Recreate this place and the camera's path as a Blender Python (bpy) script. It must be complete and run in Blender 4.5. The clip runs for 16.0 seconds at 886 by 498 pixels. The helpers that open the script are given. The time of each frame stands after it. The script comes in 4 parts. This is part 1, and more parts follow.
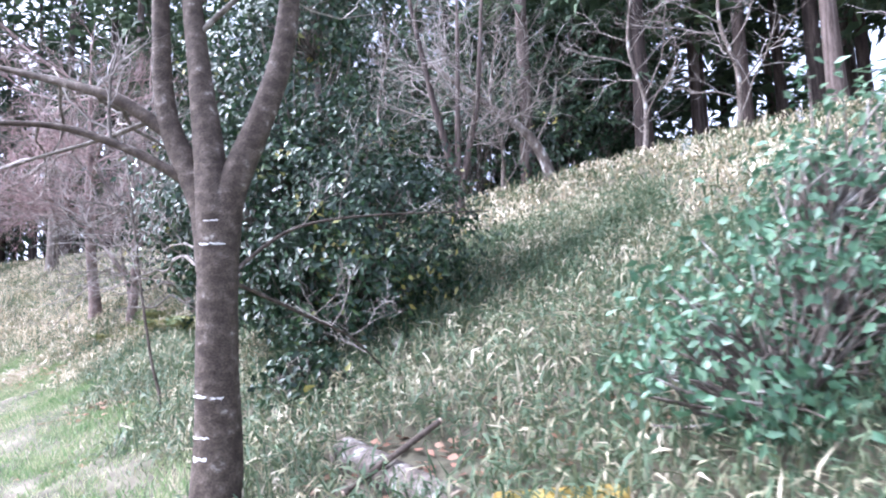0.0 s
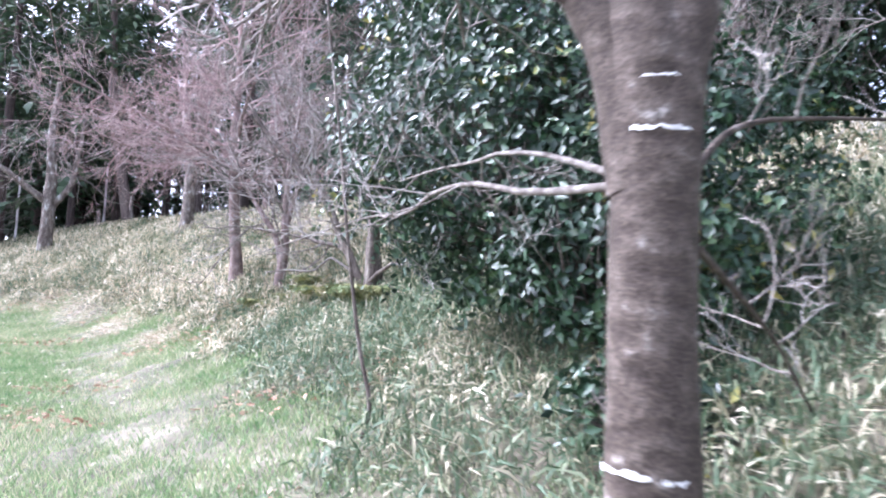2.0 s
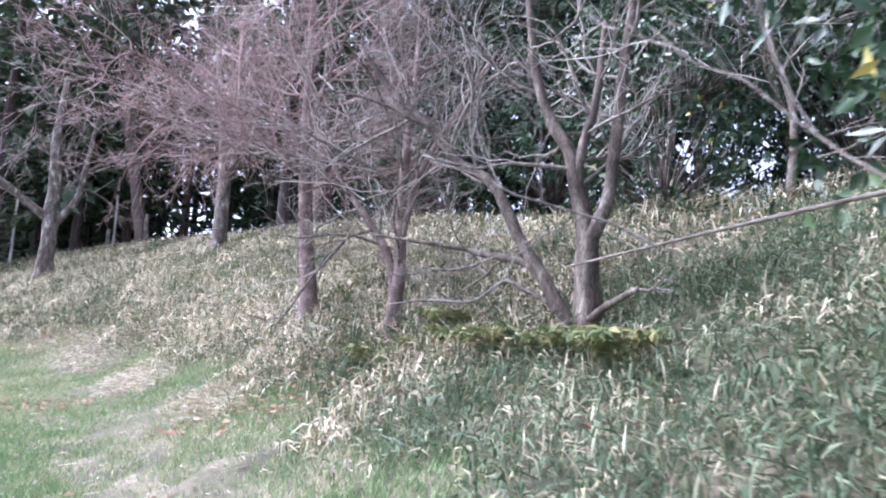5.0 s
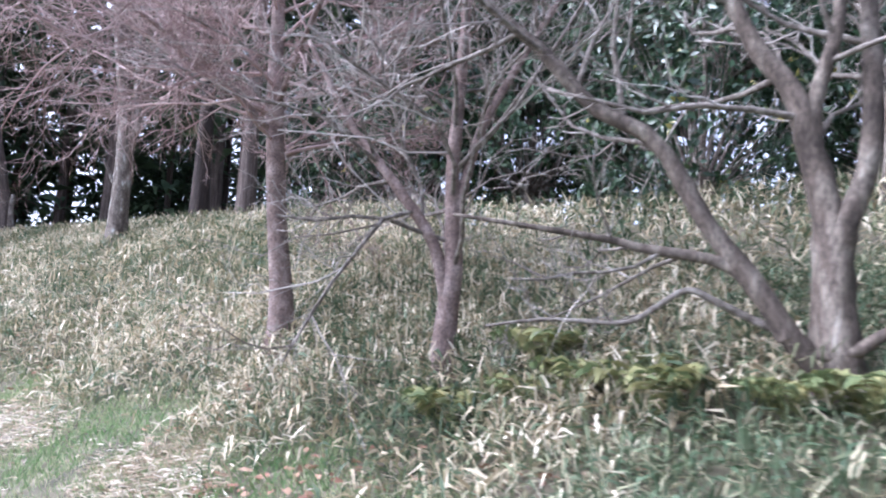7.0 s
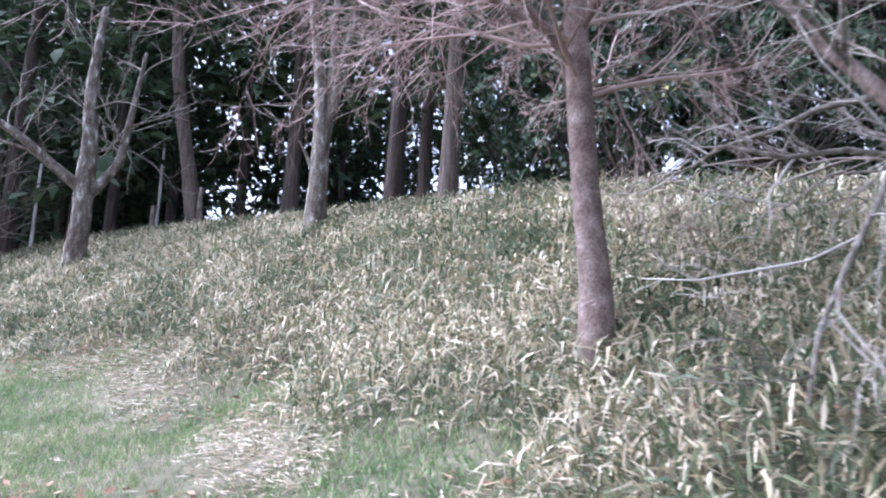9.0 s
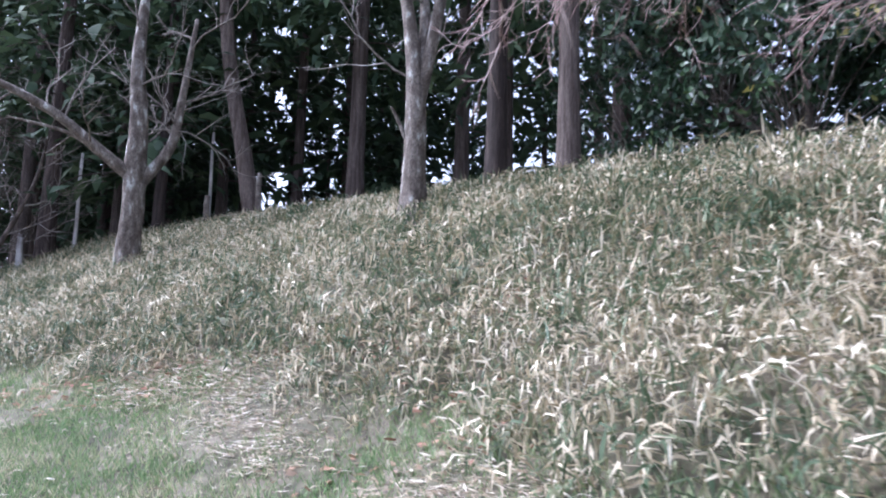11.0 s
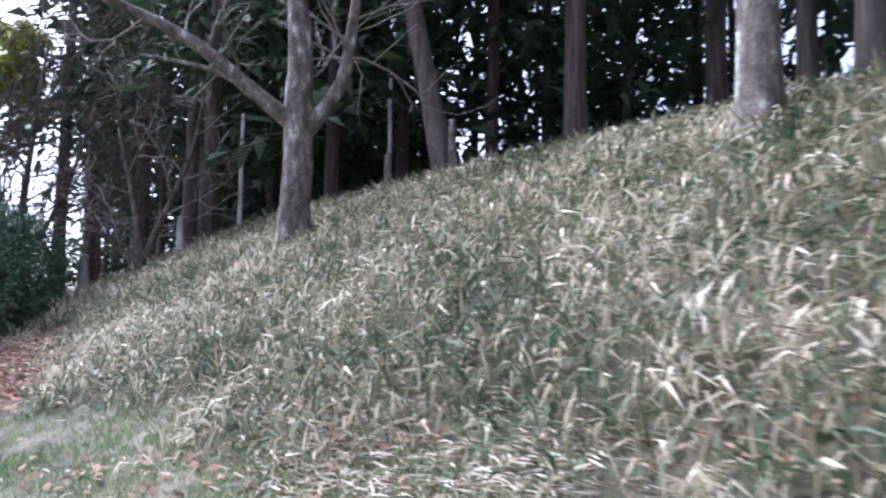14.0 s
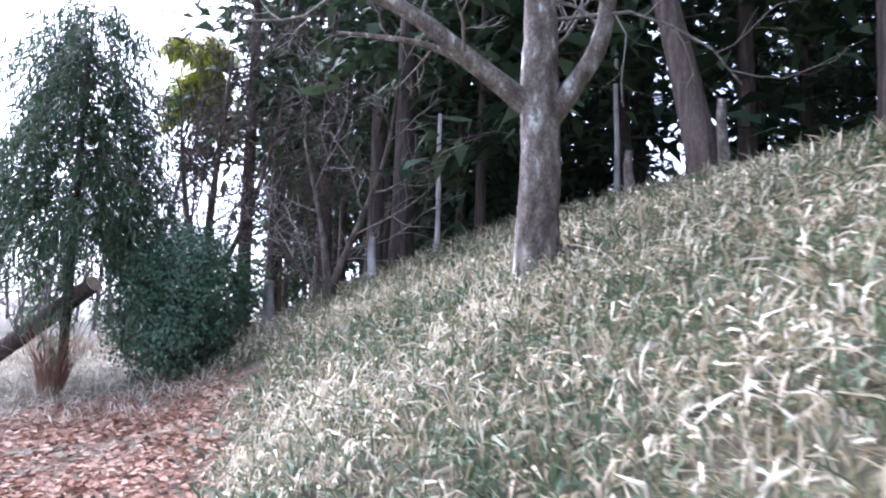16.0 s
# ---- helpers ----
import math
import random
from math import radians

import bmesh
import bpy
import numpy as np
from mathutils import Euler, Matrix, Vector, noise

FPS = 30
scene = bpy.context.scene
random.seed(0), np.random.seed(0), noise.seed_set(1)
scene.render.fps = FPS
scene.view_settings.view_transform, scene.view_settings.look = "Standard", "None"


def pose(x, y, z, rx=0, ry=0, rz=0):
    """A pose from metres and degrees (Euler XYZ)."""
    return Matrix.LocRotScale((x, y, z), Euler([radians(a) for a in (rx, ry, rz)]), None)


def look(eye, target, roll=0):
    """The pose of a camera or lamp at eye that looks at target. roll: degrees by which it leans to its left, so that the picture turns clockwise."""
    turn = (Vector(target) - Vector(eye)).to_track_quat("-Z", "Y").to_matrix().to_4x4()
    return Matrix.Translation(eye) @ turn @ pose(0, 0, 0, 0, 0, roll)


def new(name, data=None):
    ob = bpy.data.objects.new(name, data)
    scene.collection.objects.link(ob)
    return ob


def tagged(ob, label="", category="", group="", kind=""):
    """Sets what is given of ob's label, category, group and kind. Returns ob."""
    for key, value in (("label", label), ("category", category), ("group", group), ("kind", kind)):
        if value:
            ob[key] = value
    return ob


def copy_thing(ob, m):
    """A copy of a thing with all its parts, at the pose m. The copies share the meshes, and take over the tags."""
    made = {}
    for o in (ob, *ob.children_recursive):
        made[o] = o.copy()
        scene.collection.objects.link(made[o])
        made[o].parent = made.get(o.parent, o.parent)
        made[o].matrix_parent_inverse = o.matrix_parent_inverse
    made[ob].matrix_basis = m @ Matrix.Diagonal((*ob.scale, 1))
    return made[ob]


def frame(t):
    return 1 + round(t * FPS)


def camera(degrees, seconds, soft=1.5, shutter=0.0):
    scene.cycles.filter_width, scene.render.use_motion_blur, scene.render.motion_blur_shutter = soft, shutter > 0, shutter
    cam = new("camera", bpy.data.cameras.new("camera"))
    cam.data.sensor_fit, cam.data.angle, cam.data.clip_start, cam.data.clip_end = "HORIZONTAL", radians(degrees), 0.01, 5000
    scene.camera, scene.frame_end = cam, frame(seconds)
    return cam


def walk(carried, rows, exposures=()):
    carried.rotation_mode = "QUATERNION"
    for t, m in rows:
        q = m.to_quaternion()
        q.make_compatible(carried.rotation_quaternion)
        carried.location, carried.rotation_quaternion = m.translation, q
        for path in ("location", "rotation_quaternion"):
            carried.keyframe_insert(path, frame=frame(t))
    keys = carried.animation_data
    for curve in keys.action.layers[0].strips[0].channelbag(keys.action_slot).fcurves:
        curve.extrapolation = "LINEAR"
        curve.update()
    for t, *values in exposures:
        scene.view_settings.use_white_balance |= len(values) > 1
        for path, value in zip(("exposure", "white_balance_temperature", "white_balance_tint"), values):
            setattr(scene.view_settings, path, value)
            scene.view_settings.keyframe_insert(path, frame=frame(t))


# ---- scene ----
cam = camera(68.0, 16.0, soft=2.0, shutter=0.4)
PATH = [
    (0.0, (0.000, 0.000, 1.500), (0.020, 4.963, 2.108), -1.90),
    (0.5, (-0.291, 0.413, 1.527), (-0.342, 5.382, 2.085), -1.40),
    (1.0, (-0.654, 0.881, 1.524), (-0.855, 5.851, 2.035), -1.29),
    (1.5, (-1.017, 1.324, 1.535), (-1.384, 6.287, 2.024), -0.95),
    (2.0, (-1.424, 1.818, 1.543), (-2.139, 6.744, 2.012), 2.35),
    (2.5, (-1.804, 2.224, 1.544), (-2.049, 7.193, 2.039), 2.48),
    (3.0, (-2.154, 2.708, 1.582), (-2.521, 7.671, 2.071), 2.85),
    (3.5, (-2.528, 3.071, 1.616), (-2.820, 8.029, 2.199), 2.44),
    (4.0, (-2.857, 3.608, 1.632), (-3.326, 8.542, 2.296), 2.20),
    (4.5, (-3.259, 4.099, 1.622), (-4.083, 8.980, 2.327), 2.62),
    (7.0, (-5.120, 6.354, 1.833), (-4.977, 11.301, 2.546), 1.87),
    (7.5, (-5.559, 6.770, 1.831), (-6.270, 11.634, 2.746), 3.98),
    (8.0, (-5.898, 7.182, 1.825), (-6.740, 12.052, 2.586), 3.59),
    (10.5, (-7.721, 8.828, 1.902), (-8.597, 13.711, 2.531), 2.12),
    (11.0, (-8.064, 9.256, 1.928), (-9.079, 14.117, 2.513), 1.70),
    (11.5, (-8.316, 9.755, 1.968), (-9.416, 14.602, 2.510), 0.07),
    (12.0, (-8.686, 10.186, 1.975), (-9.947, 15.000, 2.454), -0.95),
    (12.5, (-8.955, 10.722, 2.027), (-10.323, 15.513, 2.454), -0.46),
    (13.0, (-9.321, 11.174, 2.074), (-10.787, 15.935, 2.508), 0.43),
    (13.5, (-9.616, 11.708, 2.100), (-11.340, 16.380, 2.550), 0.70),
    (14.0, (-10.070, 12.110, 2.139), (-12.238, 16.599, 2.518), 1.14),
    (14.5, (-10.485, 12.516, 2.231), (-13.009, 16.817, 2.591), 1.48),
    (15.0, (-10.981, 12.820, 2.304), (-13.794, 16.935, 2.689), 0.94),
    (15.5, (-11.432, 13.089, 2.344), (-14.472, 17.035, 2.772), 1.30),
    (16.0, (-11.956, 13.349, 2.390), (-15.106, 17.205, 2.853), 1.58),
]
walk(cam, [(t, look(eye, target, roll)) for t, eye, target, roll in PATH], exposures=((0.0, 2.55, 5450, 22), (3.0, 2.6, 5450, 22), (4.5, 2.25, 5450, 23), (7.0, 2.1, 5450, 20), (8.2, 2.1, 5350, 20), (10.5, 1.85, 5350, 20), (14.0, 1.75, 5350, 21), (16.0, 2.25, 5350, 22)))

# ---- sky and sun ----
world = bpy.data.worlds.new("overcast_sky")
scene.world = world
world.use_nodes = True
wn = world.node_tree
sky = wn.nodes.new("ShaderNodeTexSky")
sky.sky_type = 'NISHITA'
sky.sun_disc = False
sky.sun_elevation, sky.sun_rotation = radians(46), radians(-87)
sky.air_density, sky.dust_density, sky.ozone_density = 0.6, 3.0, 1.0
wn.nodes["Background"].inputs["Strength"].default_value = 0.15
cloud = wn.nodes.new("ShaderNodeHueSaturation")
cloud.inputs["Saturation"].default_value = 0.4
wn.links.new(sky.outputs["Color"], cloud.inputs["Color"])
wn.links.new(cloud.outputs["Color"], wn.nodes["Background"].inputs["Color"])
sun_data = bpy.data.lights.new("sun", 'SUN')
sun_data.energy, sun_data.angle, sun_data.color = 1.4, radians(30), (1.0, 0.99, 0.97)
sun = new("sun", sun_data)
sun.matrix_world = look((-34, 2, 36), (0, 0, 0))

rng = np.random.default_rng(7)


# ---- materials ----
def material(name, stops, scale=8.0, stretch=(1, 1, 1), rough=0.85, bump=0.3, per="", detail=6.0, spec=0.3, sheer=0.0, fine=0.0):
    """Colour ramp over noise, over each island's or each object's random number, with a fine second noise and bump."""
    m = bpy.data.materials.new(name)
    m.use_nodes = True
    nt = m.node_tree
    b = nt.nodes["Principled BSDF"]
    b.inputs["Roughness"].default_value = rough
    b.inputs["Specular IOR Level"].default_value = spec
    co = nt.nodes.new("ShaderNodeTexCoord")
    mp = nt.nodes.new("ShaderNodeMapping")
    mp.inputs["Scale"].default_value = stretch
    nt.links.new(co.outputs["Object"], mp.inputs["Vector"])
    no = nt.nodes.new("ShaderNodeTexNoise")
    no.inputs["Scale"].default_value, no.inputs["Detail"].default_value = scale, detail
    nt.links.new(mp.outputs["Vector"], no.inputs["Vector"])
    ramp = nt.nodes.new("ShaderNodeValToRGB")
    while len(ramp.color_ramp.elements) < len(stops):
        ramp.color_ramp.elements.new(0.5)
    for e, (at, c) in zip(ramp.color_ramp.elements, stops):
        e.position, e.color = at, (*c, 1)
    fac = no.outputs["Fac"]
    if per:
        if per == "island":
            src = nt.nodes.new("ShaderNodeNewGeometry").outputs["Random Per Island"]
        else:
            src = nt.nodes.new("ShaderNodeObjectInfo").outputs["Random"]
        mix = nt.nodes.new("ShaderNodeMath")
        mix.operation = 'MULTIPLY_ADD'
        mix.inputs[1].default_value = 0.75 if per == "island" else 0.35
        nt.links.new(src, mix.inputs[0])
        half = nt.nodes.new("ShaderNodeMath")
        half.operation = 'MULTIPLY_ADD'
        half.inputs[1].default_value = 1.15 if per == "island" else 0.9
        half.inputs[2].default_value = -0.45 if per == "island" else -0.12
        nt.links.new(fac, half.inputs[0])
        nt.links.new(half.outputs[0], mix.inputs[2])
        fac = mix.outputs[0]
    nt.links.new(fac, ramp.inputs["Fac"])
    colour = ramp.outputs["Color"]
    if fine:
        n2 = nt.nodes.new("ShaderNodeTexNoise")
        n2.inputs["Scale"].default_value, n2.inputs["Detail"].default_value = scale * 7, 3
        nt.links.new(mp.outputs["Vector"], n2.inputs["Vector"])
        hv = nt.nodes.new("ShaderNodeHueSaturation")
        mr = nt.nodes.new("ShaderNodeMapRange")
        mr.inputs["From Min"].default_value, mr.inputs["From Max"].default_value = 0.3, 0.7
        mr.inputs["To Min"].default_value, mr.inputs["To Max"].default_value = 1 - fine, 1 + fine
        nt.links.new(n2.outputs["Fac"], mr.inputs["Value"])
        nt.links.new(mr.outputs[0], hv.inputs["Value"])
        nt.links.new(colour, hv.inputs["Color"])
        colour = hv.outputs["Color"]
    nt.links.new(colour, b.inputs["Base Color"])
    if bump:
        bp = nt.nodes.new("ShaderNodeBump")
        bp.inputs["Strength"].default_value, bp.inputs["Distance"].default_value = bump, 0.02
        nt.links.new(no.outputs["Fac"], bp.inputs["Height"])
        nt.links.new(bp.outputs["Normal"], b.inputs["Normal"])
    if sheer:
        tr = nt.nodes.new("ShaderNodeBsdfTranslucent")
        nt.links.new(colour, tr.inputs["Color"])
        ms = nt.nodes.new("ShaderNodeMixShader")
        ms.inputs[0].default_value = sheer
        nt.links.new(b.outputs[0], ms.inputs[1])
        nt.links.new(tr.outputs[0], ms.inputs[2])
        nt.links.new(ms.outputs[0], nt.nodes["Material Output"].inputs["Surface"])
    return m


SOIL = material("soil", [(0.3, (0.06, 0.058, 0.038)), (0.5, (0.115, 0.105, 0.07)), (0.7, (0.22, 0.185, 0.145))], 2.5, fine=0.4, bump=0.8)
SASA = material("bamboo_grass_leaf", [(0.05, (0.045, 0.08, 0.04)), (0.30, (0.11, 0.155, 0.085)), (0.47, (0.20, 0.215, 0.12)), (0.56, (0.32, 0.26, 0.16)), (0.68, (0.54, 0.46, 0.32)), (0.88, (0.80, 0.73, 0.58))],
                0.9, per="island", rough=0.6, bump=0, sheer=0.25, spec=0.4)
SASA_DARK = material("green_slope_leaf", [(0.05, (0.055, 0.095, 0.05)), (0.45, (0.105, 0.155, 0.085)), (0.66, (0.185, 0.21, 0.12)), (0.8, (0.40, 0.36, 0.24)), (0.97, (0.78, 0.71, 0.55))],
                     0.9, per="island", rough=0.6, bump=0, sheer=0.25, spec=0.4)
GRASS = material("lawn_grass", [(0.1, (0.115, 0.215, 0.085)), (0.48, (0.23, 0.33, 0.15)), (0.70, (0.38, 0.41, 0.23)), (0.92, (0.64, 0.57, 0.43))], 1.1, per="island", rough=0.7, bump=0, sheer=0.3)
STRAW = material("dry_straw", [(0.1, (0.30, 0.22, 0.15)), (0.5, (0.52, 0.44, 0.33)), (0.9, (0.78, 0.72, 0.62))], 2.0, per="island", rough=0.8, bump=0, sheer=0.15)
LITTER = material("fallen_leaf", [(0.05, (0.20, 0.10, 0.07)), (0.45, (0.36, 0.20, 0.14)), (0.75, (0.48, 0.31, 0.22)), (0.95, (0.62, 0.47, 0.36))], 3.0, per="island", rough=0.8, bump=0, sheer=0.15)
BARK_CHERRY = material("cherry_bark", [(0.25, (0.035, 0.026, 0.021)), (0.48, (0.068, 0.052, 0.041)), (0.64, (0.115, 0.092, 0.075)), (0.74, (0.32, 0.29, 0.26))], 9.0, (1.6, 1.6, 2.0), rough=0.85, bump=0.6, fine=0.45)
BARK_GREY = material("lichen_bark", [(0.3, (0.065, 0.052, 0.043)), (0.48, (0.135, 0.112, 0.095)), (0.6, (0.215, 0.19, 0.168)), (0.68, (0.44, 0.44, 0.41))], 11.0, (1, 1, 0.45), bump=1.0, fine=0.5)
BARK_OLD = material("old_dark_bark", [(0.3, (0.045, 0.036, 0.03)), (0.5, (0.10, 0.08, 0.066)), (0.66, (0.18, 0.155, 0.13)), (0.78, (0.36, 0.34, 0.30))], 10.0, (1, 1, 0.4), bump=1.0, fine=0.5)
BARK_PINK = material("smooth_reddish_bark", [(0.3, (0.11, 0.08, 0.07)), (0.5, (0.19, 0.14, 0.125)), (0.7, (0.31, 0.25, 0.23))], 9.0, (1, 1, 0.8), bump=0.7, fine=0.4)
BARK_CEDAR = material("cedar_bark", [(0.3, (0.035, 0.027, 0.024)), (0.5, (0.075, 0.056, 0.049)), (0.72, (0.15, 0.12, 0.105))], 12.0, (1.6, 1.6, 0.15), bump=1.0, fine=0.4, per="object")
TWIG_PINK = material("budding_twig", [(0.2, (0.22, 0.145, 0.135)), (0.5, (0.35, 0.25, 0.235)), (0.8, (0.50, 0.41, 0.385))], 1.5, per="island", bump=0)
TWIG_GREY = material("grey_twig", [(0.2, (0.15, 0.125, 0.11)), (0.5, (0.27, 0.24, 0.215)), (0.85, (0.45, 0.42, 0.39))], 2.0, per="island", bump=0)
TWIG_BARK = material("pale_branch_bark", [(0.3, (0.08, 0.066, 0.056)), (0.5, (0.16, 0.14, 0.122)), (0.7, (0.30, 0.275, 0.25))], 22.0, bump=0.6, fine=0.35)
CAMELLIA = material("camellia_leaf", [(0.0, (0.009, 0.024, 0.012)), (0.45, (0.018, 0.048, 0.021)), (0.8, (0.036, 0.082, 0.033)), (0.92, (0.085, 0.135, 0.045)), (1.0, (0.42, 0.36, 0.10))], 1.2, per="island", rough=0.4, bump=0, sheer=0.12, spec=0.6)
SHRUB = material("young_shrub_leaf", [(0.0, (0.045, 0.105, 0.06)), (0.5, (0.08, 0.17, 0.095)), (0.9, (0.15, 0.24, 0.14))], 1.5, per="island", rough=0.4, bump=0, sheer=0.25, spec=0.5)
NEEDLE = material("cedar_needle", [(0.0, (0.028, 0.05, 0.03)), (0.5, (0.055, 0.09, 0.05)), (0.9, (0.10, 0.145, 0.075))], 1.0, per="island", rough=0.7, bump=0, sheer=0.15)
OAK = material("evergreen_oak_leaf", [(0.0, (0.02, 0.045, 0.025)), (0.5, (0.045, 0.085, 0.045)), (0.9, (0.09, 0.135, 0.075))], 1.0, per="island", rough=0.5, bump=0, sheer=0.2)
CYPRESS = material("cypress_spray", [(0.0, (0.035, 0.07, 0.04)), (0.5, (0.07, 0.12, 0.065)), (0.9, (0.13, 0.19, 0.10))], 1.0, per="island", rough=0.6, bump=0, sheer=0.2)
FERN = material("fern_frond", [(0.0, (0.09, 0.13, 0.055)), (0.5, (0.18, 0.21, 0.09)), (0.9, (0.36, 0.33, 0.15))], 1.0, per="island", rough=0.6, bump=0, sheer=0.3)
YELLOW = material("yellow_bamboo_leaf", [(0.1, (0.20, 0.26, 0.04)), (0.6, (0.40, 0.42, 0.06)), (0.9, (0.55, 0.5, 0.1))], 2.0, per="island", bump=0, sheer=0.3)
CUTWOOD = material("cut_wood", [(0.3, (0.30, 0.22, 0.16)), (0.6, (0.46, 0.37, 0.29)), (0.8, (0.55, 0.46, 0.38))], 14.0, (1, 1, 1), bump=0.4, fine=0.3)
MOSS = material("mossy_yellow_wood", [(0.3, (0.22, 0.15, 0.04)), (0.55, (0.36, 0.26, 0.07)), (0.75, (0.24, 0.22, 0.08))], 9.0, bump=0.7, fine=0.4)
PALE = material("pale_weathered_wood", [(0.3, (0.20, 0.18, 0.17)), (0.5, (0.46, 0.44, 0.43)), (0.75, (0.70, 0.68, 0.67))], 6.0, (1, 1, 0.3), bump=0.4, fine=0.2)
CHALK = material("white_bark_scar", [(0.3, (0.50, 0.47, 0.44)), (0.6, (0.78, 0.76, 0.73))], 30.0, bump=0.5, fine=0.2)
FAR = material("hazy_far_wood", [(0.3, (0.11, 0.10, 0.095)), (0.6, (0.21, 0.185, 0.18))], 0.6, bump=0, fine=0.3, per="island")

# ---- lie of the land: s runs along the walk, n up the bank ----
S_K = (-40, 0, 5, 10, 13, 16, 18, 20, 23, 27, 40)
TOE = (0.3, 0.3, 0.6, 1.2, 1.42, 1.4, 0.5, -0.3, -1.72, -3.2, -4.5)
RISE = (0.40, 0.40, 0.42, 0.46, 0.55, 0.70, 0.62, 0.58, 0.52, 0.48, 0.42)
CREST = (5.3, 5.3, 4.35, 3.35, 3.2, 3.55, 3.68, 3.72, 3.8, 3.85, 3.6)
EDGE_S = (-3, 0, 6, 10, 12.7, 15, 16.4, 17.5, 18.7, 20, 22.3, 25, 28, 36)
EDGE_N = (0.9, 1.0, 1.85, 2.3, 2.5, 2.2, 2.0, 1.75, 1.05, 0.1, -1.2, -1.4, -3.0, -6.0)


def height(x, y):
    s = -0.667 * x + 0.745 * y
    n = 0.745 * x + 0.667 * y
    toe, rise, crest = (np.interp(s, S_K, k) for k in (TOE, RISE, CREST))
    base = 0.05 * np.clip(s, -10, 30) - 0.02 * np.clip(-n, 0, 12)
    up = base + rise * 0.35 * np.logaddexp(0, (n - toe) / 0.35)
    top = crest + 0.06 * np.clip(n, -5, 14) - 0.25
    k = 0.30
    return -k * np.logaddexp(-up / k, -top / k)


def spot(s, n):
    """World x, y of a place s along the walk and n up the bank."""
    return (-0.667 * s + 0.745 * n, 0.745 * s + 0.667 * n)


def ground_z(x, y):
    return float(height(np.float64(x), np.float64(y)))


# ---- mesh makers ----
def tri_mesh(name, verts, tris, mat, smooth=False):
    me = bpy.data.meshes.new(name)
    verts, tris = np.asarray(verts, np.float32), np.asarray(tris, np.int32)
    me.vertices.add(len(verts))
    me.vertices.foreach_set("co", verts.ravel())
    me.loops.add(tris.size)
    me.loops.foreach_set("vertex_index", tris.ravel())
    me.polygons.add(len(tris))
    me.polygons.foreach_set("loop_start", np.arange(0, tris.size, 3, dtype=np.int32))
    me.update(calc_edges=True)
    if smooth:
        me.polygons.foreach_set("use_smooth", np.ones(len(tris), bool))
    me.materials.append(mat)
    return me


def child(name, me, parent, label=""):
    ob = new(name, me)
    ob.parent = parent
    if label:
        tagged(ob, label)
    return ob


def tubes(lines, sides):
    """Tapered tubes round polylines: each line is (points, radii)."""
    V, T, at = [], [], 0
    ang = np.arange(sides) * 2 * np.pi / sides
    ca, sa = np.cos(ang)[None, :, None], np.sin(ang)[None, :, None]
    for pts, rad in lines:
        pts, rad = np.asarray(pts, float), np.asarray(rad, float)
        tan = np.gradient(pts, axis=0)
        tan /= np.linalg.norm(tan, axis=1)[:, None] + 1e-9
        ref = np.array([1.0, 0, 0]) if abs(tan[0, 2]) > 0.8 else np.array([0, 0, 1.0])
        a = np.cross(tan, ref)
        a /= np.linalg.norm(a, axis=1)[:, None] + 1e-9
        b = np.cross(tan, a)
        ring = pts[:, None] + rad[:, None, None] * (a[:, None] * ca + b[:, None] * sa)
        k = len(pts)
        V.append(ring.reshape(-1, 3))
        i = np.arange(k - 1)[:, None] * sides + np.arange(sides)[None]
        j = np.arange(k - 1)[:, None] * sides + (np.arange(sides)[None] + 1) % sides
        T.append(at + np.concatenate([np.stack([i, j, j + sides], -1).reshape(-1, 3), np.stack([i, j + sides, i + sides], -1).reshape(-1, 3)]))
        cap = np.arange(1, sides - 1)
        end = at + (k - 1) * sides
        T.append(np.stack([np.full_like(cap, end), end + cap, end + cap + 1], -1))
        at += k * sides
    return np.concatenate(V), np.concatenate(T)


def bend(points, k):
    """A smooth line of k points through a few given ones."""
    p = np.asarray(points, float)
    t = np.linspace(0, len(p) - 1, k)
    i = np.clip(t.astype(int), 0, len(p) - 2)
    f = (t - i)[:, None]
    q = lambda j: p[np.clip(j, 0, len(p) - 1)]
    a, b, c, d = q(i - 1), q(i), q(i + 1), q(i + 2)
    return 0.5 * (2 * b + (c - a) * f + (2 * a - 5 * b + 4 * c - d) * f ** 2 + (3 * b - a - 3 * c + d) * f ** 3)


def rough_trunk(points, radii, k, sides, lump, r, flare=1.0):
    """One trunk: a tube with lumps, folds and a root flare."""
    line = bend(points, k)
    rad = np.interp(np.linspace(0, 1, k), np.linspace(0, 1, len(radii)), radii)
    V, T = tubes([(line, rad)], sides)
    ring = V.reshape(k, sides, 3)
    out = ring - line[:, None]
    folds = 1 + lump * (0.6 * np.sin(np.arange(sides) * 2 * np.pi * 3 / sides + r.uniform(0, 6))[None] + r.normal(0, 0.45, (k, sides)))
    rise = np.linspace(0, 1, k)[:, None]
    foot = 1 + (flare - 1) * np.exp(-rise * 9) * (1 + 0.35 * np.sin(np.arange(sides) * 2 * np.pi * 4 / sides)[None])
    return (line[:, None] + out * (folds * foot)[..., None]).reshape(-1, 3), T


